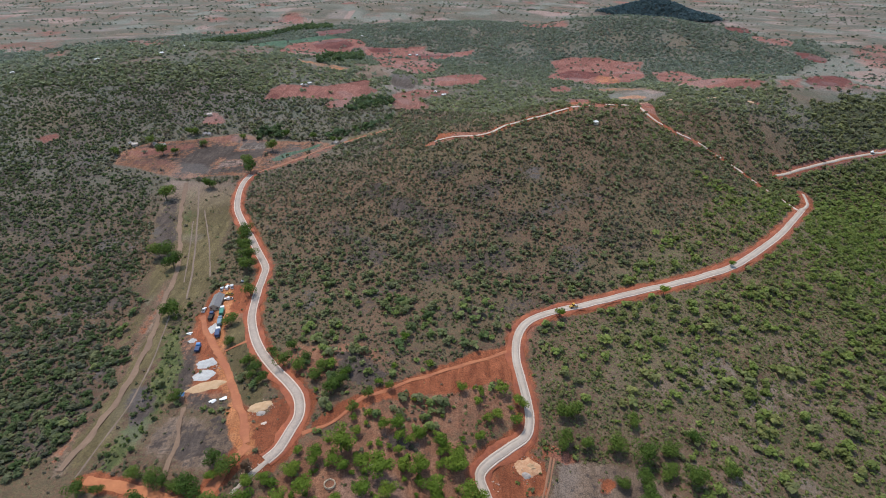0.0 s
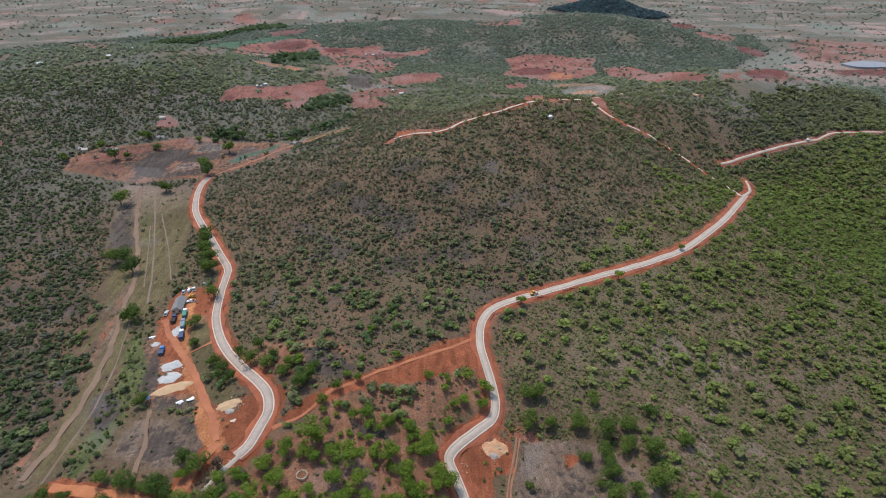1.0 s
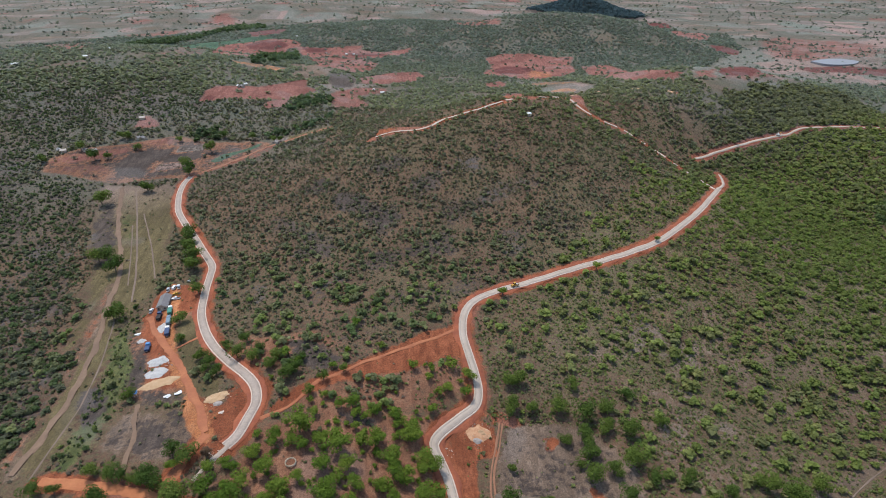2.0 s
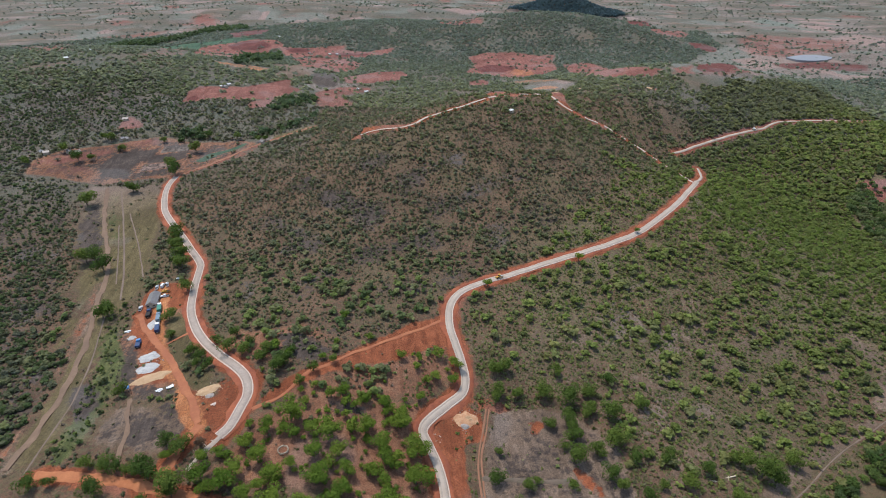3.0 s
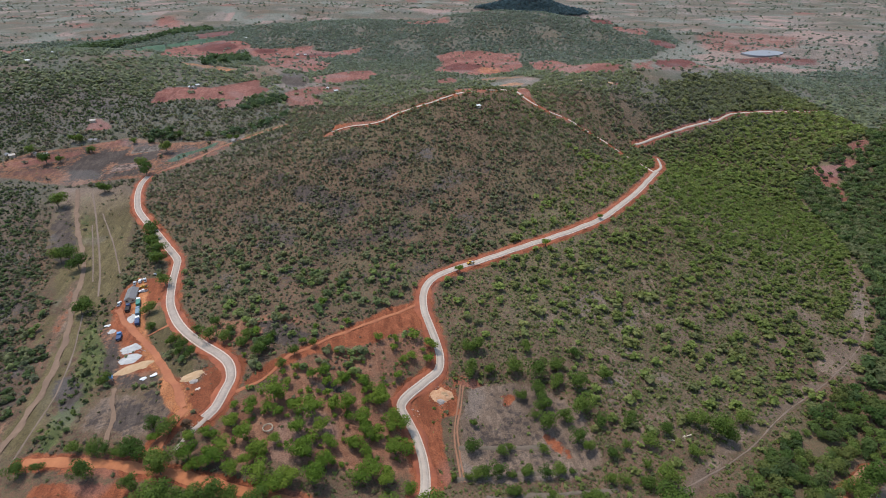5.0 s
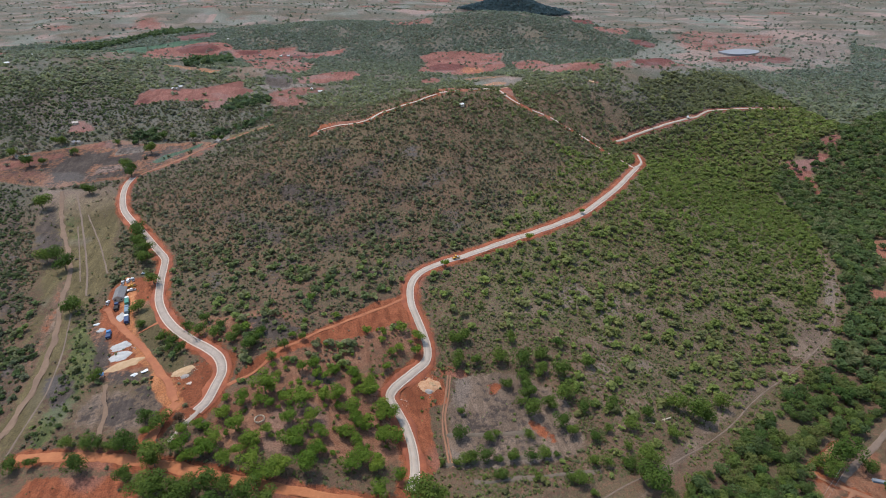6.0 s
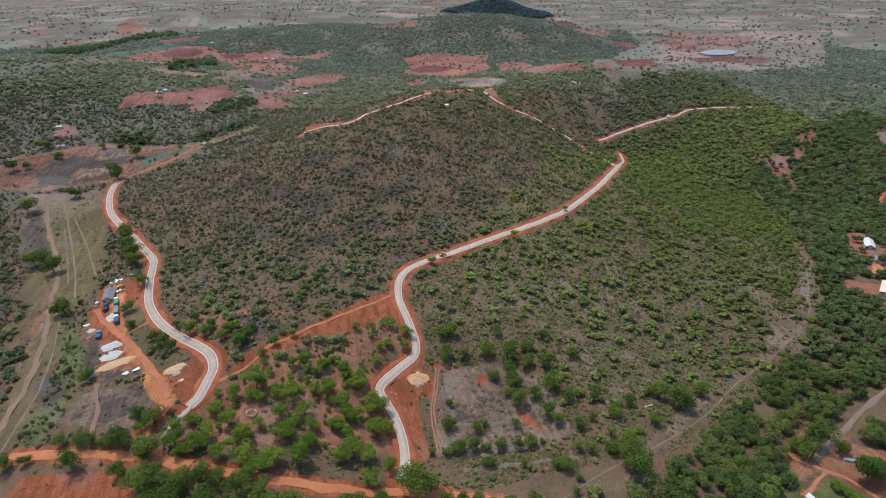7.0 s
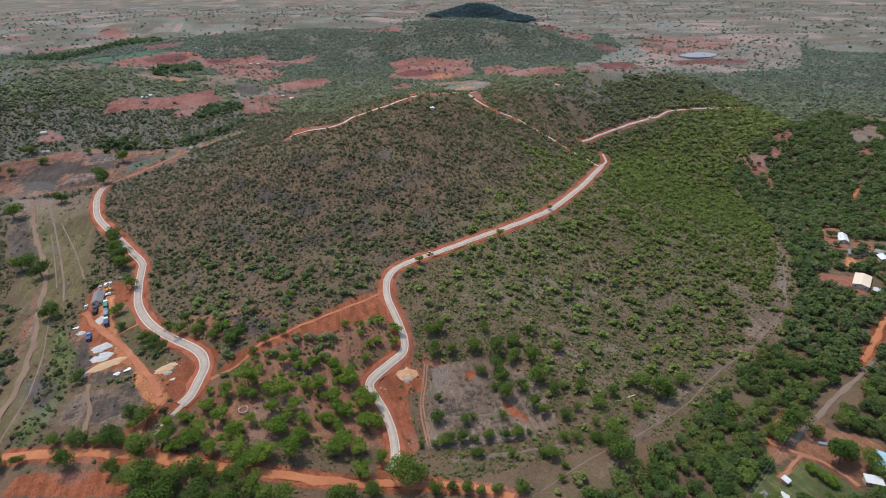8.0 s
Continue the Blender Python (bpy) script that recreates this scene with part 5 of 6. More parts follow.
    for pick, sprays, domes in ((foot > 0.3, 56, 3), ((foot <= 0.3) & (y < 400), 15, 2), ((foot <= 0.3) & (y >= 400), 9, 1)):
        woodland("slope_woodland", "green bushes and small trees on a tan slope", x[pick], y[pick], r[pick], 0.85, c[pick], sprays, rng, trunks=sprays > 50, up=0.9, domes=domes)
    x, y = scatter(45, 330, 90, 310, 1.05, lambda x, y: 0.45 * np.clip(0.6 + 0.7 * swell(x, y, 22, 38), 0.1, 1) * open_land(x, y) * ~inside_forest(x, y) * east(x, y), rng)
    woodland("scrub", "fine low olive scrub and grass on the slope", x, y, 0.25 + 0.35 * rng.rand(len(x)) ** 2, 0.4, shades(len(x), rng, OLIVE, FRESH, YELLOWISH, OLIVE), 3, rng, trunks=False, bush=True, lobes=2, up=1.2)
    # valley forest, the nearer part finer
    x, y = scatter(-200, 740, -20, 560, 5.0, lambda x, y: 0.95 * inside_forest(x, y) * open_land(x, y) * (x < 1.4 * y + 225) * (y > 70 - 0.28 * x) * (near_line(x, y, DIRTS["street"][0]) > 4.6) * (near_line(x, y, DIRTS["lane_se"][0]) > 5), rng)
    r = 2.5 + 2.6 * rng.rand(len(x)) ** 1.4
    apart = np.hypot(x - 374, y - 174) > 15
    x, y, r = x[apart], y[apart], r[apart]
    near = np.hypot(x, y + 60) < 330
    for pick, sprays in ((near, 480), (~near, 105)):
        c = 1.15 * shades(pick.sum(), rng, DEEP, (0.070, 0.115, 0.030), (0.138, 0.180, 0.044), (0.100, 0.135, 0.040), (0.150, 0.165, 0.050)) if sprays > 200 else 1.15 * shades(pick.sum(), rng, DEEP, OLIVE, (0.128, 0.170, 0.050), DEEP)
        woodland("valley_forest", "dense dark green riverine trees with rounded crowns", x[pick], y[pick], r[pick], 0.95, c, sprays, rng, lobes=6, puff=1.0, up=0.5)
    # western slopes
    x, y = scatter(-560, -120, 110, 760, 2.7, lambda x, y: 0.92 * np.clip(clump(x, y) + 0.15, 0, 1) * (inside_west(x, y) * open_land(x, y) + (patch(x, y, LAND["west_edge"], 2.0) > 0.5)) * (x > -1.0 * y - 60), rng)
    r = 0.55 + 1.3 * rng.rand(len(x)) ** 2.0
    close = np.clip((330 - y) / 120, 0, 1)
    r = r * (1 + 0.4 * close)
    thin = rng.rand(len(x)) > 0.15 * close
    x, y, r = x[thin], y[thin], r[thin]
    for pick, sprays, domes in ((y < 290, 56, 3), (y >= 290, 11, 1)):
        woodland("west_woodland", "dark olive bushveld trees on the western slope", x[pick], y[pick], r[pick], 0.62, 1.05 * shades(pick.sum(), rng, OLIVE, DULL, GREYISH, DEEP, DEEP), sprays, rng, trunks=sprays > 50, up=0.9, domes=domes)
    # bushes along the creek
    x, y = scatter(-165, -115, 145, 300, 2.6, lambda x, y: 0.6 * (patch(x, y, LAND["creek_green"], 2.0) > 0.5), rng)
    r = 0.5 + 1.1 * rng.rand(len(x)) ** 2
    woodland("creek_bushes", "green bushes and reeds along a dry creek", x, y, r, 0.8, shades(len(x), rng, FRESH, OLIVE, DEEP), 26, rng, trunks=False, bush=True)
    # belts of taller trees along the streams of the valley behind the hill
    for outline in BELTS:
        o = np.array(outline)
        far = np.hypot(*o.mean(0)) > 900
        x, y = scatter(*(o[:, 0].min(), o[:, 0].max()), *(o[:, 1].min(), o[:, 1].max()), 9.0 if far else 5.5, lambda x, y: 0.75 * (patch(x, y, outline, 2.0) > 0.5), rng)
        woodland("stream_trees", "dark green trees lining a stream in the valley", x, y, (3.6 if far else 2.2) + 2.0 * rng.rand(len(x)), 0.8, shades(len(x), rng, DEEP, (0.100, 0.140, 0.070)), 14, rng, trunks=False, domes=1)
    # far hills
    def away(x, y):
        d = np.hypot(x, y)
        return (((y > 690) | (x > 640) | (x < -560)) & (d < 1650)) * ~inside_forest(x, y) * open_land(x, y) * np.clip(0.8 + 0.6 * swell(x, y, 150, 33), 0.2, 1)
    x, y = scatter(-1450, 1650, 60, 1600, 4.9, lambda x, y: 0.9 * away(x, y) * (x < 1.5 * y + 240) * (x > -0.9 * y - 120), rng)
    r = 1.3 + 1.5 * rng.rand(len(x))
    # leaves go over to the haze-greyed colours with distance
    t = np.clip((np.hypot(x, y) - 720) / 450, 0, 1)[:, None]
    c = (1 - t) * 1.45 * shades(len(x), rng, GREYISH, DULL, OLIVE) + t * shades(len(x), rng, HAZE_A, HAZE_B, HAZE_C)
    r = r * np.where((x > 560) & (y < 620), 1.35, 1.0)
    woodland("far_woodland", "distant bushveld covering the hills, haze greyed into its leaf colour", x, y, r * 1.15, 0.28, c * 1.15, 6, rng, trunks=False, up=1.0)
    def beyond(x, y):
        d = np.hypot(x, y)
        return (d > 1500) * (d < 3600) * np.clip(0.2 + 0.5 * swell(x, y, 260, 34) + 0.9 * swell(x * 0.3, y * 1.6, 130, 36), 0.03, 1)
    x, y = scatter(-2400, 3300, 700, 3300, 18, lambda x, y: 0.62 * beyond(x, y) * (x < 1.5 * y + 240) * (x > -0.9 * y - 120), rng)
    r = 1.8 + 2.8 * rng.rand(len(x)) ** 1.6
    # trees of the plain wear the painted haze throughout
    woodland("distant_woodland", "far lines and clumps of trees on the plain, haze in their leaf colour", x, y, r, 0.3, shades(len(x), rng, HAZE_A, HAZE_C), 6, rng, trunks=False)
    # dark bluish leaf colour holds this hill's cloud shade and haze
    x, y = scatter(440, 960, 1700, 2200, 8, lambda x, y: 1.0 * (np.hypot((x - 706) / 195, (y - 1950) / 200) < 1), rng)
    r = 4.0 + 2.0 * rng.rand(len(x))
    woodland("dark_hill_woodland", "dense forest on a distant hill, cloud shade and haze in its leaf colour", x, y, r, 0.8, shades(len(x), rng, (0.066, 0.104, 0.118), (0.078, 0.116, 0.128)), 9, rng, trunks=False)
    # low shrubs between the trees
    low = lambda x, y: np.clip(0.55 + 0.7 * swell(x, y, 22, 35), 0.1, 1) * np.maximum(open_land(x, y), 0.08)
    x, y = scatter(-240, 420, 90, 500, 1.4, lambda x, y: 0.6 * low(x, y) * ~inside_forest(x, y), rng)
    r = 0.28 + 0.55 * rng.rand(len(x)) ** 1.8
    e = (x > 40 + 0.95 * (y - 215))[:, None]
    c = np.where(e, shades(len(x), rng, OLIVE, FRESH, YELLOWISH), shades(len(x), rng, OLIVE, DULL, BROWN))
    woodland("shrubs", "low shrubs and tufts of grass between the trees", x, y, r, 0.7, c, 4, rng, trunks=False, bush=True, lobes=2, up=1.0)


build_woods()


def part(name, bm, mat, parent, label=""):
    me = bpy.data.meshes.new(name)
    bm.to_mesh(me)
    bm.free()
    me.materials.append(mat)
    ob = new(name, me)
    ob.parent = parent
    return tagged(ob, label)


def thing(name, label, category, m=None, group=""):
    ob = tagged(new(name, None), label, category, group)
    if m is not None:
        ob.matrix_basis = m
    return ob


def on_ground(x, y, rz=0.0, up=0.0):
    return pose(x, y, float(height(x, y)) + up, 0, 0, rz)


def build_tree(name, label, leaves, radius, tall, sprays, seed, group, flat=0.75):
    """A single tree at the origin: tapered trunk, limbs that reach into the crown, and the crown."""
    rng = np.random.RandomState(seed)
    tree = thing(name, label, "tree", group=group)
    bm = bmesh.new()
    z = radius * tall

    def limb(a, b, ra, rb):
        d = Vector(b) - Vector(a)
        m = Matrix.Translation((Vector(a) + Vector(b)) / 2) @ d.to_track_quat("Z", "Y").to_matrix().to_4x4()
        bmesh.ops.create_cone(bm, segments=6, radius1=ra, radius2=rb, depth=d.length, matrix=m)

    fork = (0.06 * radius, -0.04 * radius, z * 0.55)
    limb((0, 0, -0.3), fork, 0.075 * radius, 0.05 * radius)
    for i in range(5):
        a = i * 1.257 + rng.rand()
        limb(fork, (0.6 * radius * math.cos(a), 0.6 * radius * math.sin(a), z * (0.9 + 0.3 * rng.rand())), 0.04 * radius, 0.012 * radius)
    part("trunk", bm, BARK, tree)
    one = np.array([radius])
    v, f, _ = crown_arrays(np.zeros((1, 3)), one, one * tall, np.zeros((1, 3)), sprays, rng, flat, 9, 0.4, 1.0)
    crown = new("crown", raw_mesh("crown", v, f, [leaves]))
    crown.parent = tree
    return tree


# single trees: x, y, crown radius
TREES = {
    "south": [(-144, 141, 4.0), (-124, 148, 3.4), (-116, 145, 3.8), (-111, 143, 3.2), (-115, 132, 4.6), (-97, 137, 5.4), (-102, 140, 2.8), (-106, 141, 2.6), (-85, 130, 5.8), (-85, 127, 3.5), (-95, 122, 3.8), (-86, 113, 5.6), (-79, 111, 6.1), (-70, 111, 5.5), (-63, 111, 4.9), (-55, 109, 4.1), (-47, 104, 5.3), (-40, 99, 5.2), (-80, 104, 5.5), (-71, 103, 4.9), (-60, 99, 5.3), (-50, 96, 5.2), (-35, 94, 4.7), (-27, 92, 5.2), (-5, 88, 5.6), (8, 90, 3.9), (22, 94, 7.2), (28, 94, 4.8), (-94, 152, 3.7), (-86, 148, 4.6), (-136, 141, 2.6)],
    "orchard_a": [(-42, 156, 5.4), (-33, 151, 3.5), (-52, 151, 3.9), (-44, 150, 3.2), (-60, 145, 3.5), (-54, 138, 4.3), (-49, 130, 3.7), (-64, 128, 4.3), (-67, 127, 3.4), (-75, 132, 4.3), (-72, 126, 3.4), (-62, 133, 3.7), (-56, 121, 3.6), (-46, 118, 4.9), (-51, 125, 3.4), (-35, 114, 4.9), (-32, 139, 4.0), (-30, 127, 5.0), (-26, 147, 5.3), (-21, 139, 3.7), (-18, 131, 3.7), (-20, 121, 4.1), (-91, 145, 3.0), (-70, 142, 3.0), (-76, 141, 3.3), (-40, 134, 2.8)],
    "orchard_b": [(-10, 151, 4.5), (-4, 143, 4.4), (-8, 131, 3.4), (-2, 137, 4.1), (-2, 116, 5.0), (-7, 114, 4.1), (5, 113, 4.1), (-25, 113, 4.9), (10, 144, 5.1), (14, 143, 4.2), (6, 156, 4.6), (10, 129, 4.3), (16, 130, 3.5), (13, 108, 3.3), (4, 101, 4.0), (-3, 126, 3.4), (-40, 112, 4.6), (-44, 110, 3.5), (7, 161, 3.7), (-10, 166, 2.8), (-20, 169, 3.4), (-25, 168, 2.8), (-37, 164, 2.4), (-14, 163, 2.4), (-1, 164, 3.1), (26, 184, 2.9), (9, 195, 2.7), (34, 183, 3.3), (37, 191, 3.7), (17, 172, 2.9)],
    "clearing": [(46, 130, 3.9), (59, 125, 3.0), (63, 127, 2.1), (44, 114, 3.2), (48, 115, 3.2), (53, 114, 3.8), (59, 112, 2.3), (66, 111, 3.5), (73, 108, 2.9), (79, 107, 3.5), (85, 107, 1.7), (77, 121, 2.7), (34, 116, 1.7), (40, 115, 2.0), (50, 145, 2.2), (57, 103, 3.1), (89, 90, 3.9), (85, 92, 2.5), (72, 97, 2.2), (40, 85, 2.6), (46, 83, 3.2), (51, 80, 2.6), (58, 79, 2.9), (33, 87, 3.2), (67, 76, 3.4), (86, 76, 1.9), (91, 83, 1.7)],
    "slope": [(57, 189, 3.7), (62, 189, 4.1), (55, 174, 4.6), (66, 173, 3.6), (79, 172, 4.7), (89, 184, 3.4), (89, 165, 5.6), (86, 154, 4.8), (102, 168, 4.0), (97, 158, 4.3), (85, 146, 4.8), (77, 155, 3.2), (82, 134, 4.9), (80, 142, 2.5), (93, 135, 4.1), (103, 139, 5.4), (106, 154, 4.9), (115, 176, 3.5), (125, 159, 3.7), (94, 122, 4.2), (97, 116, 3.3), (109, 130, 3.8), (106, 111, 3.0), (123, 129, 3.8), (99, 98, 2.9), (104, 96, 2.6), (114, 93, 3.2), (127, 115, 4.1), (139, 120, 3.5)],
    "slope_b": [(158, 125, 5.1), (164, 118, 6.1), (169, 115, 4.7), (145, 107, 3.5), (184, 123, 4.2), (123, 94, 5.4), (117, 81, 7.7), (114, 114, 2.4), (112, 95, 2.3), (118, 103, 2.4)],
    "hillfoot": [(-79, 208, 4.2), (-71, 203, 3.8), (-60, 196, 3.3), (-52, 187, 3.9), (-48, 191, 3.3), (-87, 217, 2.9), (-40, 176, 2.8), (-78, 221, 3.2), (-68, 211, 2.8), (-58, 203, 3.1), (-46, 199, 2.7), (-34, 184, 2.6), (-25, 190, 2.3)],
    "village": [(219, 56, 7.2), (227, 58, 4.9), (227, 48, 5.9), (224, 74, 3.9), (216, 81, 7.1), (204, 76, 5.8), (202, 80, 3.4), (177, 72, 3.8)],
    "homestead": [(-277, 514, 6.0), (-266, 517, 4.0), (-244, 535, 4.0), (-263, 560, 5.0), (-269, 562, 4.0), (-299, 537, 5.0), (-185, 489, 6.0), (-171, 522, 6.0), (-166, 557, 5.0), (-112, 538, 3.5), (-106, 538, 3.0), (-206, 446, 4.0), (-324, 514, 5.0), (-209, 551, 4.0), (-135, 548, 4.0)],
    "roadside": [(67, 254, 3.1), (136, 280, 3.3), (192, 312, 2.4), (18, 194, 2.3), (-20, 224, 2.8)],
    "banana": [(201, 56, 2.3), (202, 54, 2.3), (202, 51, 2.3), (202, 49, 2.3), (203, 47, 2.3), (203, 45, 2.3), (202, 58, 2.0)],
    "camp": [(-145, 357, 5.0), (-141, 344, 5.4), (-137, 331, 5.7), (-143, 340, 4.4), (-132, 319, 5.5), (-129, 308, 5.4), (-133, 312, 4.1), (-118, 278, 4.6), (-121, 250, 4.4), (-115, 231, 3.0), (-97, 211, 3.2), (-92, 205, 3.5), (-87, 198, 3.1), (-93, 201, 2.4), (-100, 212, 2.2), (-159, 262, 5.9), (-162, 261, 4.2), (-126, 190, 3.5), (-183, 317, 6.2), (-193, 332, 6.5), (-199, 330, 5.5), (-235, 424, 7.7), (-205, 443, 5.4), (-179, 474, 6.8)],
}
LOOK = {
    "south": ("dark", "large dark green leafy tree beside the orange dirt road", "trees along the dirt road"),
    "orchard_a": ("bright", "fresh green spreading tree on reddish bare ground", "open grove on red soil"),
    "orchard_b": ("bright", "fresh green spreading tree on reddish bare ground", "open grove on red soil"),
    "clearing": ("dark", "rounded green bushy tree on a grey cleared slope", "bushes of the clearing"),
    "slope": ("dark", "green tree on a dry grassy slope", "trees on the lower slope"),
    "slope_b": ("dark", "green tree on a dry grassy slope", "trees on the lower slope"),
    "camp": ("dark", "dark green tree beside the earthworks camp", "trees round the camp"),
    "hillfoot": ("dark", "dark green tree at the foot of the hill beside the road", "trees at the hill's foot"),
    "village": ("dark", "broad dark green shade tree beside village houses", "shade trees of the southern village"),
    "homestead": ("dark", "dark green shade tree beside fields and homesteads", "trees of the homesteads"),
    "roadside": ("bright", "small green tree still standing beside the concrete road", "trees beside the road"),
    "banana": ("bright", "bushy green garden plant in a row beside the lawn", "garden row by the lawn"),
}


def build_single_trees():
    rng = np.random.RandomState(23)
    models = {}
    for key, leaves, label in (("dark", LEAF_DARK, "dark"), ("bright", LEAF_BRIGHT, "bright")):
        models[key] = [(build_tree("tree", "", leaves, 4.0, 1.1 if key == "dark" else 1.2, 1600, 50 + i, "", 0.8 if key == "dark" else 0.5), 4.0) for i in range(4)]
    used = set()
    for name, places in TREES.items():
        kind, label, group = LOOK[name]
        for x, y, r in places:
            i = rng.randint(0, 4)
            ob, r0 = models[kind][i]
            s = r / r0 * 1.05
            m = on_ground(x, y, rng.rand() * 360)
            if (kind, i) in used:
                ob = copy_thing(ob, m)
            used.add((kind, i))
            ob.matrix_basis = m @ Matrix.Diagonal((s, s, s * (0.85 + 0.3 * rng.rand()), 1))
            tagged(ob, label, "tree", group)
    small = [build_tree("young_tree", "", LEAF_BRIGHT, 2.0, 1.15, 420, 90 + i, "", 0.7) for i in range(3)]
    x, y = scatter(-85, 34, 98, 206, 4.6, lambda x, y: 0.62 * (patch(x, y, LAND["orchard"], 2.0) > 0.5) + 0.17 * (y > 160) * open_land(x, y), rng)
    free = np.hypot(x + 44.2, y - 138.5) > 6.0
    x, y = x[free], y[free]
    for i, (px, py) in enumerate(zip(x, y)):
        m = on_ground(float(px), float(py), rng.rand() * 360)
        ob = small[i] if i < 3 else copy_thing(small[i % 3], m)
        s = 0.5 + 1.25 * rng.rand() ** 1.6
        ob.matrix_basis = m @ Matrix.Diagonal((s, s, s * (0.9 + 0.3 * rng.rand()), 1))
        tagged(ob, "young yellow-green tree between larger ones on red soil", "tree", "young trees of the grove")
    x, y = -78.5, 148.0
    dry = build_tree("tree", "leafless brown tree by the end of the concrete road", LEAF_DRY, 2.6, 1.6, 240, 77, "")
    dry.matrix_basis = on_ground(x, y)


build_single_trees()


# ---------- things of the camp, the roads and the villages ----------


def box(bm, size, at, bevel=0.0, turn=0.0):
    """A block with chamfered edges, its middle at the given place."""
    m = Matrix.Translation(at) @ Matrix.Rotation(radians(turn), 4, "Z") @ Matrix.Diagonal((*size, 1))
    r = bmesh.ops.create_cube(bm, size=1.0, matrix=m)
    if bevel:
        edges = {e for v in r["verts"] for e in v.link_edges}
        bmesh.ops.bevel(bm, geom=list(edges), offset=bevel, segments=1, affect="EDGES")


def block(name, mat, parent, size, at, bevel=0.03, label="", turn=0.0):
    bm = bmesh.new()
    box(bm, size, at, bevel, turn)
    return part(name, bm, mat, parent, label)


def disc(name, mat, parent, radius, width, at, label="", axis="X", segments=14):
    bm = bmesh.new()
    turn = Matrix.Rotation(radians(90), 4, "Y" if axis == "X" else "X") if axis != "Z" else Matrix.Identity(4)
    bmesh.ops.create_cone(bm, cap_ends=True, segments=segments, radius1=radius, radius2=radius, depth=width, matrix=Matrix.Translation(at) @ turn)
    return part(name, bm, mat, parent, label)


def wheel(parent, x, y, radius, width):
    t = disc("wheel", RUBBER, parent, radius, width, (x, y, radius))
    disc("rim", STEEL, t, radius * 0.55, width * 1.06, (x, y, radius))


def shaped(name, mat, parent, profile, width, label=""):
    """A side profile (y, z) drawn out across x, narrowing a little towards the top."""
    bm = bmesh.new()
    top = max(z for _, z in profile)
    rings = []
    for sx in (-0.5, 0.5):
        rings.append([bm.verts.new((sx * width * (1 - 0.12 * max(0, z - 0.8) / max(0.1, top - 0.8)), y, z)) for y, z in profile])
    n = len(profile)
    bm.faces.new(rings[0])
    bm.faces.new(rings[1][::-1])
    for i in range(n):
        bm.faces.new((rings[0][i], rings[1][i], rings[1][(i + 1) % n], rings[0][(i + 1) % n]))
    bmesh.ops.recalc_face_normals(bm, faces=bm.faces)
    return part(name, bm, mat, parent, label)


def car(label, paint, m, pickup=True):
    """A pickup or van, its nose towards +y."""
    ob = thing("pickup" if pickup else "van", label, "car", m, "vehicles of the camp")
    if pickup:
        shaped("body", paint, ob, [(-2.5, 0.45), (2.45, 0.45), (2.5, 0.95), (0.95, 1.08), (-2.5, 1.08)], 1.75)
        cab = shaped("cab", paint, ob, [(-0.8, 1.08), (1.0, 1.08), (0.35, 1.75), (-0.7, 1.75)], 1.65)
        block("windscreen", GLASS, cab, (1.4, 0.05, 0.5), (0, 0.74, 1.42), 0.01)
        block("load_bed", RUBBER, ob, (1.45, 1.5, 0.06), (0, -1.65, 1.10), 0.01, "dark open load bed")
    else:
        shaped("body", paint, ob, [(-2.3, 0.45), (2.3, 0.45), (2.35, 1.0), (1.6, 1.15), (0.95, 1.85), (-2.2, 1.9)], 1.75)
        block("windscreen", GLASS, ob, (1.4, 0.06, 0.55), (0, 1.32, 1.5), 0.01)
        for sx in (-1, 1):
            block("side_window", GLASS, ob, (0.04, 2.2, 0.45), (sx * 0.84, -0.6, 1.5), 0.01)
    for sx in (-0.78, 0.78):
        for y in (-1.5, 1.5):
            wheel(ob, sx, y, 0.36, 0.24)
        block("headlight", GLASS, ob, (0.3, 0.06, 0.18), (sx * 0.8, 2.48 if pickup else 2.34, 0.82), 0.02)
    return ob


def truck(label, cab_paint, load_paint, m, long=5.4, load_top=2.6):
    """A lorry with a cab, a chassis and a load body, its nose towards +y."""
    ob = thing("lorry", label, "lorry", m, "vehicles of the camp")
    block("chassis", STEEL, ob, (0.9, long + 2.4, 0.3), (0, 0, 0.8), 0.02)
    cab = shaped("cab", cab_paint, ob, [(long / 2 - 0.6, 0.7), (long / 2 + 1.5, 0.7), (long / 2 + 1.5, 1.6), (long / 2 + 1.25, 2.6), (long / 2 - 0.6, 2.65)], 2.3)
    block("windscreen", GLASS, cab, (1.9, 0.06, 0.75), (0, long / 2 + 1.4, 2.05), 0.01)
    body = block("load_body", load_paint, ob, (2.35, long, load_top - 1.0), (0, -1.0, 0.5 + load_top / 2), 0.05)
    for i in range(5):
        for sx in (-1, 1):
            block("rib", load_paint, body, (0.07, 0.1, load_top - 1.1), (sx * 1.2, -1.0 + (i - 2) * long * 0.22, 0.5 + load_top / 2), 0.01)
    for sx in (-1.0, 1.0):
        for y in (long / 2 + 0.6, -long / 2 - 0.2, -long / 2 + 0.95):
            wheel(ob, sx, y, 0.5, 0.32)
    return ob


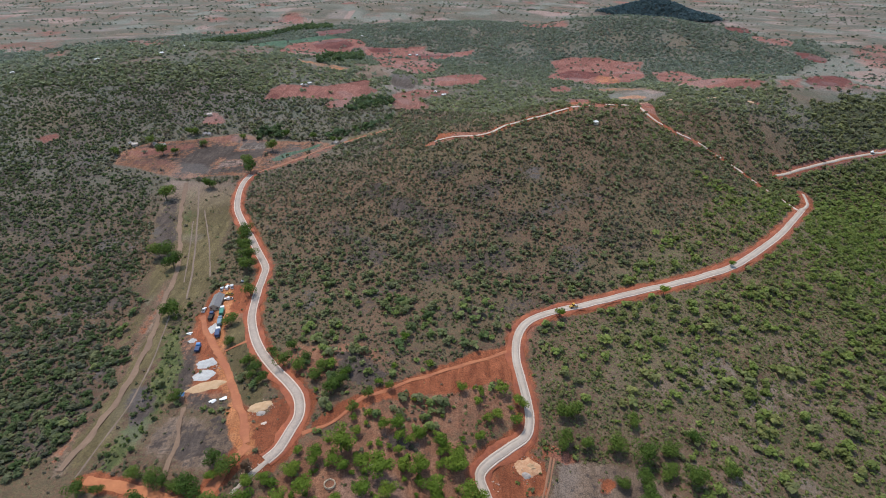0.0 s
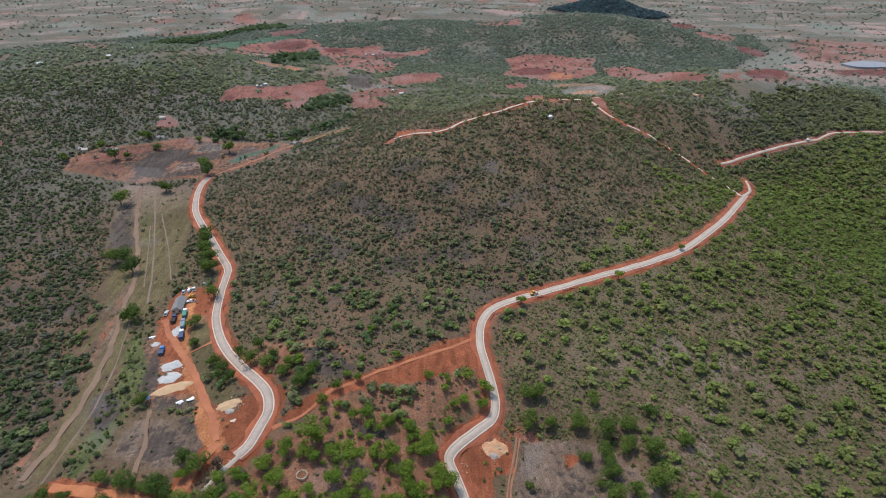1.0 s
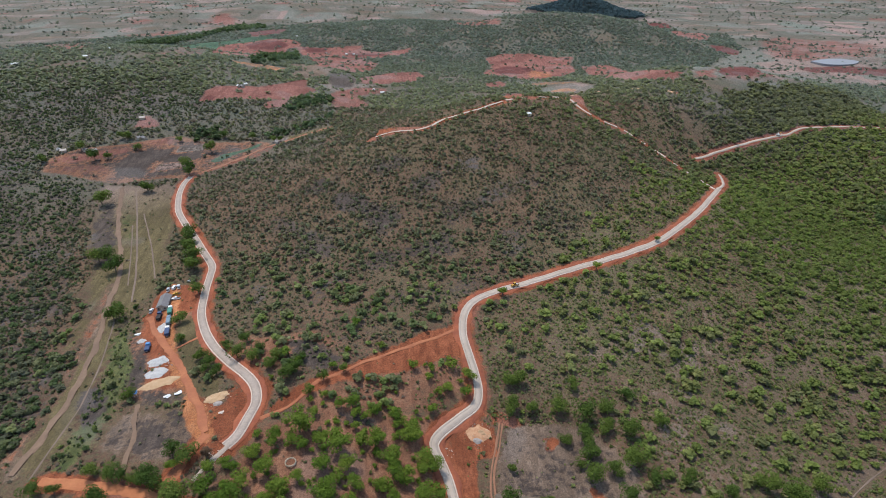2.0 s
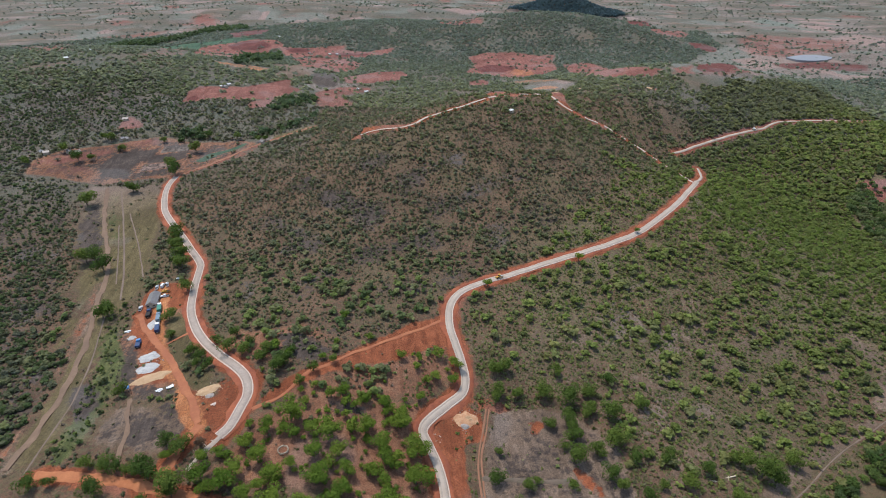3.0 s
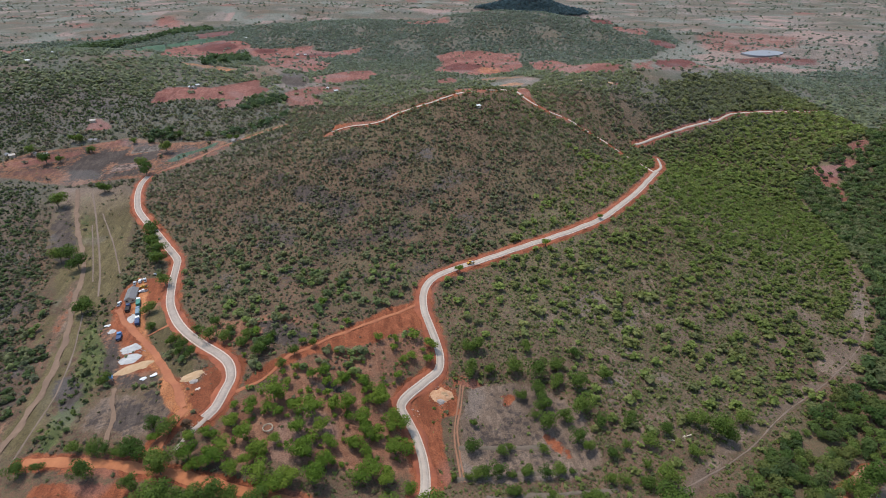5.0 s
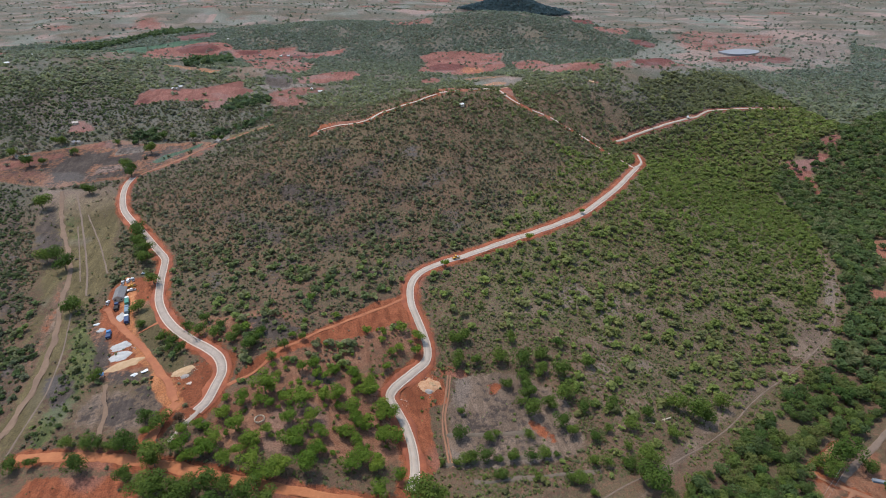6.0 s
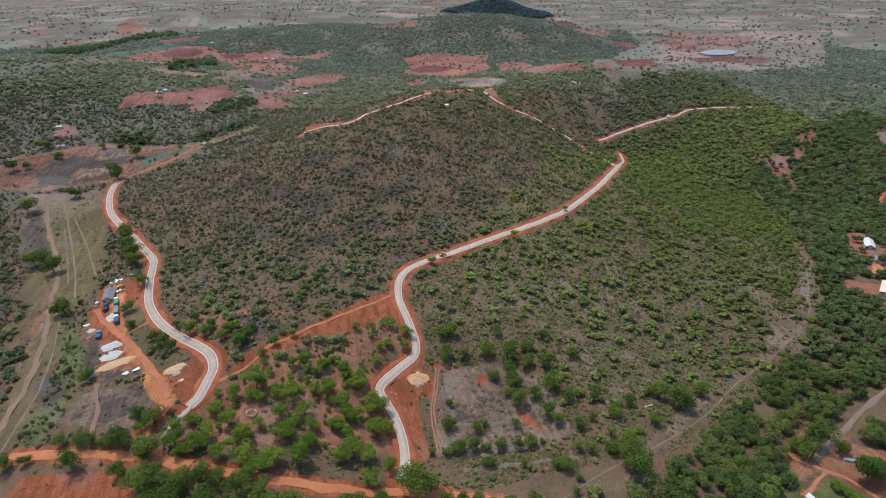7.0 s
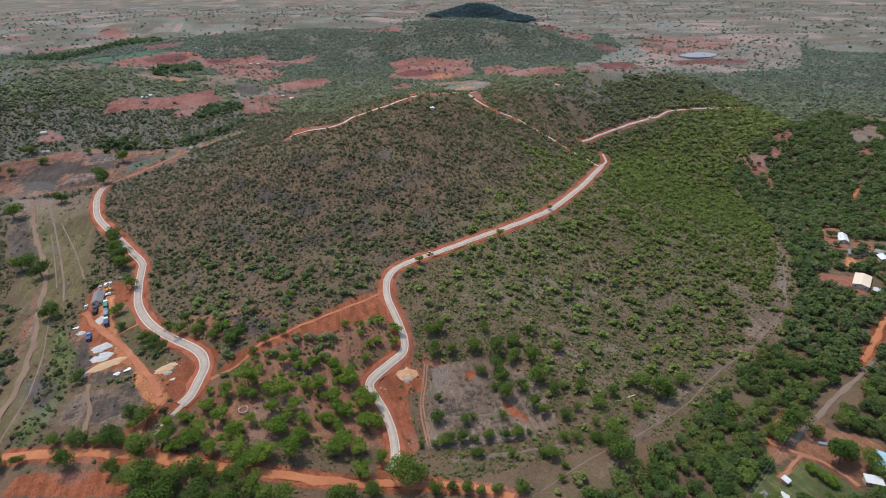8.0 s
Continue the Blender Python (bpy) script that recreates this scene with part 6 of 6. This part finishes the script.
def heap(name, label, mat, x, y, rx, ry, tall, seed, turn=0.0):
    """A tipped heap with an uneven foot and two or three tops."""
    rng = np.random.RandomState(seed)
    ob = tagged(new(name, None), label, "heap")
    n = 22
    u, v = np.meshgrid(np.linspace(-1.15, 1.15, n), np.linspace(-1.15, 1.15, n))
    u, v = u.ravel(), v.ravel()
    ca, sa = math.cos(radians(turn)), math.sin(radians(turn))
    px, py = x + ca * u * rx - sa * v * ry, y + sa * u * rx + ca * v * ry
    rad = np.hypot(u, v) + 0.16 * swell(u + seed, v, 0.9, 41)
    bumps = np.zeros(len(u))
    for _ in range(3):
        a, b = rng.uniform(-0.4, 0.4, 2)
        bumps = np.maximum(bumps, np.clip(1 - np.hypot(u - a, v - b) / 0.85, 0, 1))
    z = np.where(rad < 1, tall * (0.18 + 0.82 * bumps) * np.clip((1 - rad) * 4, 0, 1) + 0.05 * swell(px, py, 1.3, 42), -0.25)
    ground = height(px, py)
    me = raw_mesh("mound", np.stack([px - x, py - y, ground + z - float(height(x, y))], 1), sheet_faces(n, n), [mat], smooth_faces=True)
    child = new("mound", me)
    child.parent = ob
    ob.matrix_basis = on_ground(x, y)
    return ob


def gable_house(name, label, x, y, wide, long, walls, ridge, turn, wall_mat, roof_mat, detail=True, category="house", group=""):
    """A single-storey house under a tin gable roof; the ridge runs along its y."""
    ob = thing(name, label, category, on_ground(x, y, turn), group)
    wall = block("wall", wall_mat, ob, (wide, long, walls + 0.6), (0, 0, walls / 2 - 0.3), 0.02)
    for sy in (-1, 1):
        bm = bmesh.new()
        a = [bm.verts.new(p) for p in ((-wide / 2, sy * long / 2, walls), (wide / 2, sy * long / 2, walls), (0, sy * long / 2, ridge - 0.06))]
        b = [bm.verts.new((v.co.x, v.co.y - sy * 0.2, v.co.z)) for v in a]
        bm.faces.new(a), bm.faces.new(b[::-1])
        for i in range(3):
            bm.faces.new((a[i], b[i], b[(i + 1) % 3], a[(i + 1) % 3]))
        bmesh.ops.recalc_face_normals(bm, faces=bm.faces)
        part("gable", bm, wall_mat, ob)
    slope = math.atan2(ridge - walls, wide / 2)
    run = (wide / 2 + 0.45) / math.cos(slope)
    for sx in (-1, 1):
        bm = bmesh.new()
        n = 12
        ring = []
        for i in range(n * 2 + 1):
            yy = -long / 2 - 0.4 + (long + 0.8) * i / (2 * n)
            up = 0.035 if i % 2 else 0.0
            ring.append([bm.verts.new((sx * d * math.cos(slope), yy, ridge - d * math.sin(slope) + up + t)) for d, t in ((0, 0.08), (run, 0.08), (run, 0.0), (0, 0.0))])
        for p, q in zip(ring, ring[1:]):
            for j in range(4):
                bm.faces.new((p[j], q[j], q[(j + 1) % 4], p[(j + 1) % 4]))
        bm.faces.new(ring[0]), bm.faces.new(ring[-1][::-1])
        bmesh.ops.recalc_face_normals(bm, faces=bm.faces)
        part("roof", bm, roof_mat, ob)
    if detail:
        block("door", TIMBER, ob, (0.9, 0.08, 2.0), (0, -long / 2 - 0.03, 1.0), 0.01)
        for sx in (-1, 1):
            block("window", GLASS, ob, (0.9, 0.06, 0.9), (sx * wide * 0.3, -long / 2 - 0.03, 1.5), 0.01)
            for k in range(max(1, int(long / 4))):
                yy = -long / 2 + (k + 0.5) * long / max(1, int(long / 4))
                w = block("window", GLASS, ob, (0.06, 1.1, 0.9), (sx * (wide / 2 + 0.02), yy, 1.5), 0.01)
                block("sill", wall_mat, w, (0.16, 1.3, 0.08), (sx * (wide / 2 + 0.06), yy, 1.0), 0.01)
    return ob


def flat_roof_shed(name, label, x, y, wide, long, tall, turn, roof_mat, group=""):
    """A lean-to: walls under one tilted sheet of tin."""
    ob = thing(name, label, "shed", on_ground(x, y, turn), group)
    block("wall", PLASTER, ob, (wide, long, tall + 0.6), (0, 0, tall / 2 - 0.3), 0.02)
    bm = bmesh.new()
    n = 16
    ring = []
    for i in range(n + 1):
        xx = -wide / 2 - 0.4 + (wide + 0.8) * i / n
        up = 0.04 if i % 2 else 0.0
        ring.append([bm.verts.new((xx, sy * (long / 2 + 0.4), tall + 0.25 + 0.3 * sy + up + t)) for sy, t in ((-1, 0), (1, 0), (1, 0.08), (-1, 0.08))])
    for p, q in zip(ring, ring[1:]):
        for j in range(4):
            bm.faces.new((p[j], q[j], q[(j + 1) % 4], p[(j + 1) % 4]))
    bm.faces.new(ring[0]), bm.faces.new(ring[-1][::-1])
    bmesh.ops.recalc_face_normals(bm, faces=bm.faces)
    part("roof", bm, roof_mat, ob)
    block("door", TIMBER, ob, (0.9, 0.08, 1.9), (wide * 0.2, -long / 2 - 0.03, 0.95), 0.01)
    block("window", GLASS, ob, (0.8, 0.06, 0.8), (-wide * 0.22, -long / 2 - 0.03, 1.4), 0.01)
    return ob


def stones(parent, name, places, mat, seed):
    """Rough stones that share a few shapes."""
    rng = np.random.RandomState(seed)
    shapes = []
    for i in range(4):
        bm = bmesh.new()
        bmesh.ops.create_icosphere(bm, subdivisions=1, radius=1.0)
        for v in bm.verts:
            v.co *= 0.75 + 0.4 * rng.rand()
        me = bpy.data.meshes.new(name)
        bm.to_mesh(me)
        bm.free()
        me.materials.append(mat)
        shapes.append(me)
    for x, y, z, r in places:
        ob = new(name, shapes[rng.randint(0, 4)])
        ob.parent = parent
        ob.matrix_basis = pose(x, y, z, rng.rand() * 360, rng.rand() * 360, rng.rand() * 360) @ Matrix.Diagonal((r, r * 0.8, r * 0.6, 1))


def loose_stones(x, y, reach, count, mat, seed, label):
    """Stones lying loose, thinner towards the edge of their spread."""
    rng = np.random.RandomState(seed)
    ob = tagged(new("loose_stones", None), label, "stones")
    ob.matrix_basis = on_ground(x, y)
    places = []
    for _ in range(count):
        a, d = rng.rand() * 6.283, reach * rng.rand() ** 0.8
        px, py, r = d * math.cos(a), 0.75 * d * math.sin(a), 0.12 + 0.3 * rng.rand() ** 2
        places.append((px, py, float(height(x + px, y + py) - height(x, y)) + 0.3 * r, r))
    stones(ob, "stone", places, mat, seed)


def panels(name, label, x, y, mat, pieces, turn, seed):
    """A loose stack of sheets or slabs."""
    rng = np.random.RandomState(seed)
    ob = thing(name, label, "building material", on_ground(x, y, turn))
    for i in range(pieces):
        block("panel", mat, ob, (2.4, 1.1, 0.16), (rng.uniform(-1.3, 1.3), rng.uniform(-0.7, 0.7), 0.1 + 0.17 * i), 0.02, turn=rng.uniform(-25, 25))
    return ob


def build_camp():
    gable_house("site_house", "long low house with a weathered grey tin roof in the camp", -136.8, 272.0, 5.6, 13.0, 2.6, 4.2, 6, PLASTER, TIN)
    for x, y, a, paint, label, pick in (
            (-139.3, 287.0, 8, WHITE, "white pickup parked behind the camp house", True), (-136.0, 288.3, -6, WHITE, "white van parked behind the camp house", False),
            (-133.6, 289.0, 20, WHITE, "white pickup parked at an angle behind the house", True), (-131.4, 276.0, 95, WHITE, "white pickup parked beside the house", True),
            (-132.2, 281.0, 80, YELLOW, "yellow pickup parked beside the house", True), (-127.2, 294.5, 70, WHITE, "white van at the edge of the camp", False),
            (-142.6, 266.0, 4, WHITE, "white pickup in front of the house", True)):
        car(label, paint, on_ground(x, y, a), pick)
    truck("lorry with a dark blue open body in the camp", DARKBLUE, RUBBER, on_ground(-135.2, 257.8, 8), 4.2, 2.0)
    truck("lorry with a white cab and green body in a parked row", WHITE, GREEN, on_ground(-130.2, 262.0, 14))
    truck("lorry with a grey-blue covered body in a parked row", GREYBLUE, GREYBLUE, on_ground(-127.6, 251.6, 14))
    truck("lorry with white cab and dark blue body in a row", WHITE, DARKBLUE, on_ground(-125.0, 241.2, 14))
    truck("small lorry with a bright blue cab beside sand heaps", BLUE, DARKBLUE, on_ground(-131.2, 228.6, 10), 3.6, 2.0)
    heap("gravel_heap", "wide low heap of pale grey gravel", GRAVEL, -121.8, 216.2, 5.4, 4.0, 1.2, 3)
    heap("gravel_heap", "flat spread of pale grey gravel", GRAVEL, -119.6, 207.2, 5.8, 4.3, 0.9, 4)
    heap("gravel_heap", "small cone of grey gravel", GRAVEL, -137.8, 237.2, 2.4, 2.0, 1.0, 5)
    heap("gravel_heap", "thin spread of pale gravel beside the lorries", GRAVEL, -130.2, 247.0, 3.0, 5.0, 0.3, 6)
    heap("sand_heap", "long low heap of tan sand", SAND, -114.8, 198.8, 10.0, 3.8, 0.8, 7, 12)
    heap("sand_heap", "tan sand heap on red earth", SAND, -83.0, 181.6, 6.0, 3.0, 0.8, 8, 10)
    heap("stone_heap", "grey heap of broken stone on red earth", STONE, -81.4, 177.4, 2.2, 1.5, 0.8, 9)
    panels("white_panels", "loose white panels lying on the ground", -142.0, 244.2, WHITE, 4, 10, 1)
    panels("white_panels", "loose white panels lying on the ground", -107.4, 188.2, WHITE, 3, 50, 2)
    panels("white_panels", "loose white panels lying on the ground", -102.4, 188.8, WHITE, 4, 25, 3)
    panels("white_panels", "pale sheets lying on red earth", -78.6, 170.6, KERB, 2, 40, 4)
    shelter = thing("tarp_shelter", "blue tarpaulin shelter on four poles at the field edge", "shelter", on_ground(-124.6, 192.2, 15))
    for sx in (-1.4, 1.4):
        for sy in (-1.1, 1.1):
            block("pole", TIMBER, shelter, (0.1, 0.1, 2.2), (sx, sy, 1.0), 0.01)
    bm = bmesh.new()
    g = [[bm.verts.new((-1.7 + 3.4 * i / 6, -1.4 + 2.8 * j / 6, 2.15 - 0.18 * math.sin(math.pi * i / 6) * math.sin(math.pi * j / 6) + 0.15 * j / 6)) for j in range(7)] for i in range(7)]
    for i in range(6):
        for j in range(6):
            bm.faces.new((g[i][j], g[i + 1][j], g[i + 1][j + 1], g[i][j + 1]))
    bmesh.ops.solidify(bm, geom=bm.faces[:], thickness=0.03)
    part("tarpaulin", bm, BLUE, shelter, "bright blue tarpaulin")
    # stone ring in the grove
    ring = thing("stone_ring", "round wall of pale stones under the trees", "stone ring", on_ground(-44.2, 141.6))
    stones(ring, "stone", [(2.1 * math.cos(i * 0.2244 + 0.1 * j), 2.1 * math.sin(i * 0.2244 + 0.1 * j), 0.15 + 0.3 * j, 0.33) for j in range(3) for i in range(28)], TIMBER, 12)
    # heaps by the middle road
    heap("sand_heap", "flat spread of reddish sand beside the concrete road", RED_SAND, 37.6, 163.4, 6.2, 4.0, 0.7, 13)
    heap("sand_heap", "small pale sand heap beside the concrete road", SAND, 39.0, 163.6, 2.6, 1.9, 1.1, 14)
    heap("stone_heap", "grey heap of broken stone beside the road", STONE, 36.4, 160.0, 2.2, 1.7, 0.8, 15)
    loose_stones(37.6, 162.5, 8.5, 46, STONE, 71, "loose broken stones scattered round the sand by the road")
    loose_stones(-120.5, 211.0, 8.0, 60, GRAVEL, 72, "loose gravel stones spread between the heaps")
    loose_stones(-82.0, 180.0, 8.0, 46, KERB, 73, "pale rubble scattered over the red earth of the works yard")
    loose_stones(-76.0, 147.5, 5.5, 50, KERB, 74, "pale rubble at the unfinished end of the road")
    loose_stones(20.0, 152.0, 5.0, 30, KERB, 75, "pale rubble on the broken edge of the road")
    for x, y, a, n in ((140.0, 116.2, 150, 5.5), (148.0, 118.2, 185, 6.0), (-28.0, 151.5, 5, 4.0)):
        log = thing("log", "bleached fallen tree trunk on dry ground", "log", on_ground(x, y, a, 0.2))
        bm = bmesh.new()
        bmesh.ops.create_cone(bm, cap_ends=True, segments=8, radius1=0.34, radius2=0.16, depth=n, matrix=Matrix.Rotation(radians(90), 4, "Y"))
        bmesh.ops.create_cone(bm, cap_ends=True, segments=6, radius1=0.15, radius2=0.05, depth=n * 0.4, matrix=Matrix.Translation((n * 0.2, 0.5, 0.25)) @ Matrix.Rotation(radians(55), 4, "Z") @ Matrix.Rotation(radians(90), 4, "Y"))
        part("trunk", bm, TIMBER, log)


def roller(m):
    ob = thing("road_roller", "yellow road roller working on the concrete road", "road roller", m)
    disc("drum", STEEL, ob, 0.75, 2.0, (0, 1.7, 0.75), "steel drum", segments=20)
    block("frame", YELLOW, ob, (2.2, 0.25, 0.35), (0, 2.6, 0.8), 0.03)
    for sx in (-1.08, 1.08):
        block("arm", YELLOW, ob, (0.12, 2.2, 0.3), (sx, 1.6, 0.8), 0.02)
        wheel(ob, sx * 0.75, -1.6, 0.72, 0.5)
    shaped("body", YELLOW, ob, [(-2.6, 0.7), (0.4, 0.7), (0.4, 1.5), (-1.0, 1.65), (-2.6, 1.5)], 1.6)
    cab = shaped("cab", GLASS, ob, [(-0.9, 1.5), (0.4, 1.5), (0.3, 2.6), (-0.8, 2.6)], 1.4)
    block("roof", YELLOW, cab, (1.6, 1.5, 0.1), (0, -0.25, 2.66), 0.03)


def excavator(m):
    ob = thing("excavator", "pale excavator standing on the far road", "excavator", m)
    for sx in (-1.1, 1.1):
        bm = bmesh.new()
        box(bm, (0.55, 3.6, 0.8), (sx, 0, 0.45), 0.25)
        part("crawler", bm, RUBBER, ob)
    block("house", WHITE, ob, (2.5, 3.0, 1.2), (0, -0.4, 1.6), 0.1)
    cab = block("cab", WHITE, ob, (1.0, 1.4, 1.5), (-0.7, 0.6, 2.5), 0.08)
    block("windscreen", GLASS, cab, (0.8, 0.06, 0.9), (-0.7, 1.33, 2.6), 0.01)
    for a, b, w in (((0.3, 1.0, 1.8), (0.3, 3.6, 4.2), 0.4), ((0.3, 3.6, 4.2), (0.3, 5.6, 2.0), 0.3)):
        d = Vector(b) - Vector(a)
        bm = bmesh.new()
        bmesh.ops.create_cube(bm, size=1.0, matrix=Matrix.Translation((Vector(a) + Vector(b)) / 2) @ d.to_track_quat("Z", "Y").to_matrix().to_4x4() @ Matrix.Diagonal((w, w, d.length, 1)))
        part("boom", bm, YELLOW, ob)
    block("bucket", STEEL, ob, (0.9, 0.9, 0.8), (0.3, 5.5, 1.6), 0.15)


def build_villages():
    roller(on_ground(76.5, 262.6, -66, 0.5))
    excavator(on_ground(456.0, 554.6, -70, 0.5))
    flat_roof_shed("hilltop_hut", "small white-roofed hut near the hill's top", 137.5, 483.5, 4.0, 3.0, 2.4, 20, TIN_WHITE)
    gable_house("hall", "large hall with a cream tin roof among trees", 374.0, 175.0, 9.5, 19.0, 2.8, 3.9, -55, PLASTER, TIN_CREAM, category="hall")
    g = "houses of the eastern village"
    for x, y, w, l, a, mat, label in (
            (427.5, 236.0, 6.5, 15, -42, TIN_WHITE, "house with a pale tin roof under tall trees"), (408.5, 210.0, 8, 8, -45, TIN, "house with a grey tin roof in the village"),
            (417.5, 209.5, 7, 8, -45, TIN_BLUE, "small house with a blue tin roof"), (421.0, 196.0, 7, 8, -28, TIN_WHITE, "house with a pale tin roof in the village"),
            (428.0, 203.0, 7, 9, 30, TIN, "house with a dull tin roof in the village"), (372.0, 162.0, 4, 5, 50, TIN_WHITE, "small outhouse with a white tin roof")):
        gable_house("village_house", label, x, y, w, l, 2.7, 4.2, a, PLASTER, mat, group=g)
    g = "houses of the southern village"
    flat_roof_shed("village_shed", "small white-roofed house beside a green lawn", 183.4, 52.6, 2.5, 2.5, 2.2, 18, TIN_WHITE, g)
    flat_roof_shed("village_shed", "long house with a pale blue tin roof", 236.5, 50.0, 4.6, 12.0, 2.5, -53, TIN_BLUE, g)
    flat_roof_shed("village_shed", "low shed with a wide white roof", 222.0, 42.6, 6.6, 3.8, 2.3, -32, TIN_WHITE, g)
    flat_roof_shed("village_shed", "tiny hut with a rusty roof", 166.5, 47.5, 3.0, 2.8, 2.0, 10, TIN, g)
    flat_roof_shed("village_shed", "tiny hut with a pale roof", 174.5, 45.0, 3.4, 2.6, 2.0, 35, TIN_WHITE, g)
    tank = thing("trough", "long teal metal trough on bare ground", "trough", on_ground(224.0, 68.0, -30))
    block("basin", TIN_BLUE, tank, (5.0, 1.5, 1.0), (0, 0, 0.5), 0.08)
    block("rim", STEEL, tank, (5.2, 1.7, 0.1), (0, 0, 1.02), 0.02)
    g = "far farmsteads"
    rng = np.random.RandomState(5)
    for x, y, mat in [(-320, 538, 1), (-315, 536, 1), (-294, 536, 0), (-286, 535, 1), (-253, 561, 0), (-247, 561, 0), (-265, 611, 0), (-108, 532, 0), (-188, 738, 1), (-183, 738, 0), (-181, 748, 1), (-71, 1187, 1), (-56, 1189, 1), (-113, 1193, 0), (-479, 776, 1), (-474, 778, 1), (-399, 803, 1), (-389, 856, 1), (-12, 799, 1), (0, 786, 1), (-586, 758, 1), (-421, 1813, 1), (-192, 1357, 1)]:
        gable_house("farmhouse", "far pale-roofed farmhouse among red fields", x, y, 3.2 + 1.0 * rng.rand(), 4.0 + 2.0 * rng.rand(), 2.2, 3.3, rng.rand() * 180, PLASTER, TIN_WHITE if mat and y > 700 else TIN, False, "house", g)


def build_power_line():
    """Two poles with a crossarm each, and two slack wires between them."""
    ends = [(205.5, 72.0), (122.0, 28.0)]
    tops = []
    for x, y in ends:
        m = on_ground(x, y, 28)
        pole = thing("power_pole", "grey wooden power pole with a crossarm", "power pole", m, "power line poles")
        bm = bmesh.new()
        bmesh.ops.create_cone(bm, cap_ends=True, segments=8, radius1=0.16, radius2=0.11, depth=9.5, matrix=Matrix.Translation((0, 0, 4.45)))
        part("post", bm, BARK, pole)
        block("crossarm", BARK, pole, (0.12, 1.8, 0.14), (0, 0, 8.8), 0.01)
        for s in (-0.75, 0.75):
            disc("insulator", STEEL, pole, 0.07, 0.2, (0, s, 8.98), axis="Z", segments=8)
        tops.append([m @ Vector((0, s, 9.08)) for s in (-0.75, 0.75)])
    for a, b in zip(*tops):
        wire = thing("power_wire", "thin slack power wire between two poles", "wire", group="power line wires")
        cu = bpy.data.curves.new("wire", "CURVE")
        cu.dimensions, cu.bevel_depth, cu.bevel_resolution = "3D", 0.03, 1
        sp = cu.splines.new("POLY")
        sp.points.add(20)
        for i in range(21):
            t = i / 20
            p = a.lerp(b, t)
            sp.points[i].co = (p.x, p.y, p.z - 1.2 * 4 * t * (1 - t), 1)
        cu.materials.append(STEEL)
        strand = new("strand", cu)
        strand.parent = wire


build_camp()
build_villages()
build_power_line()
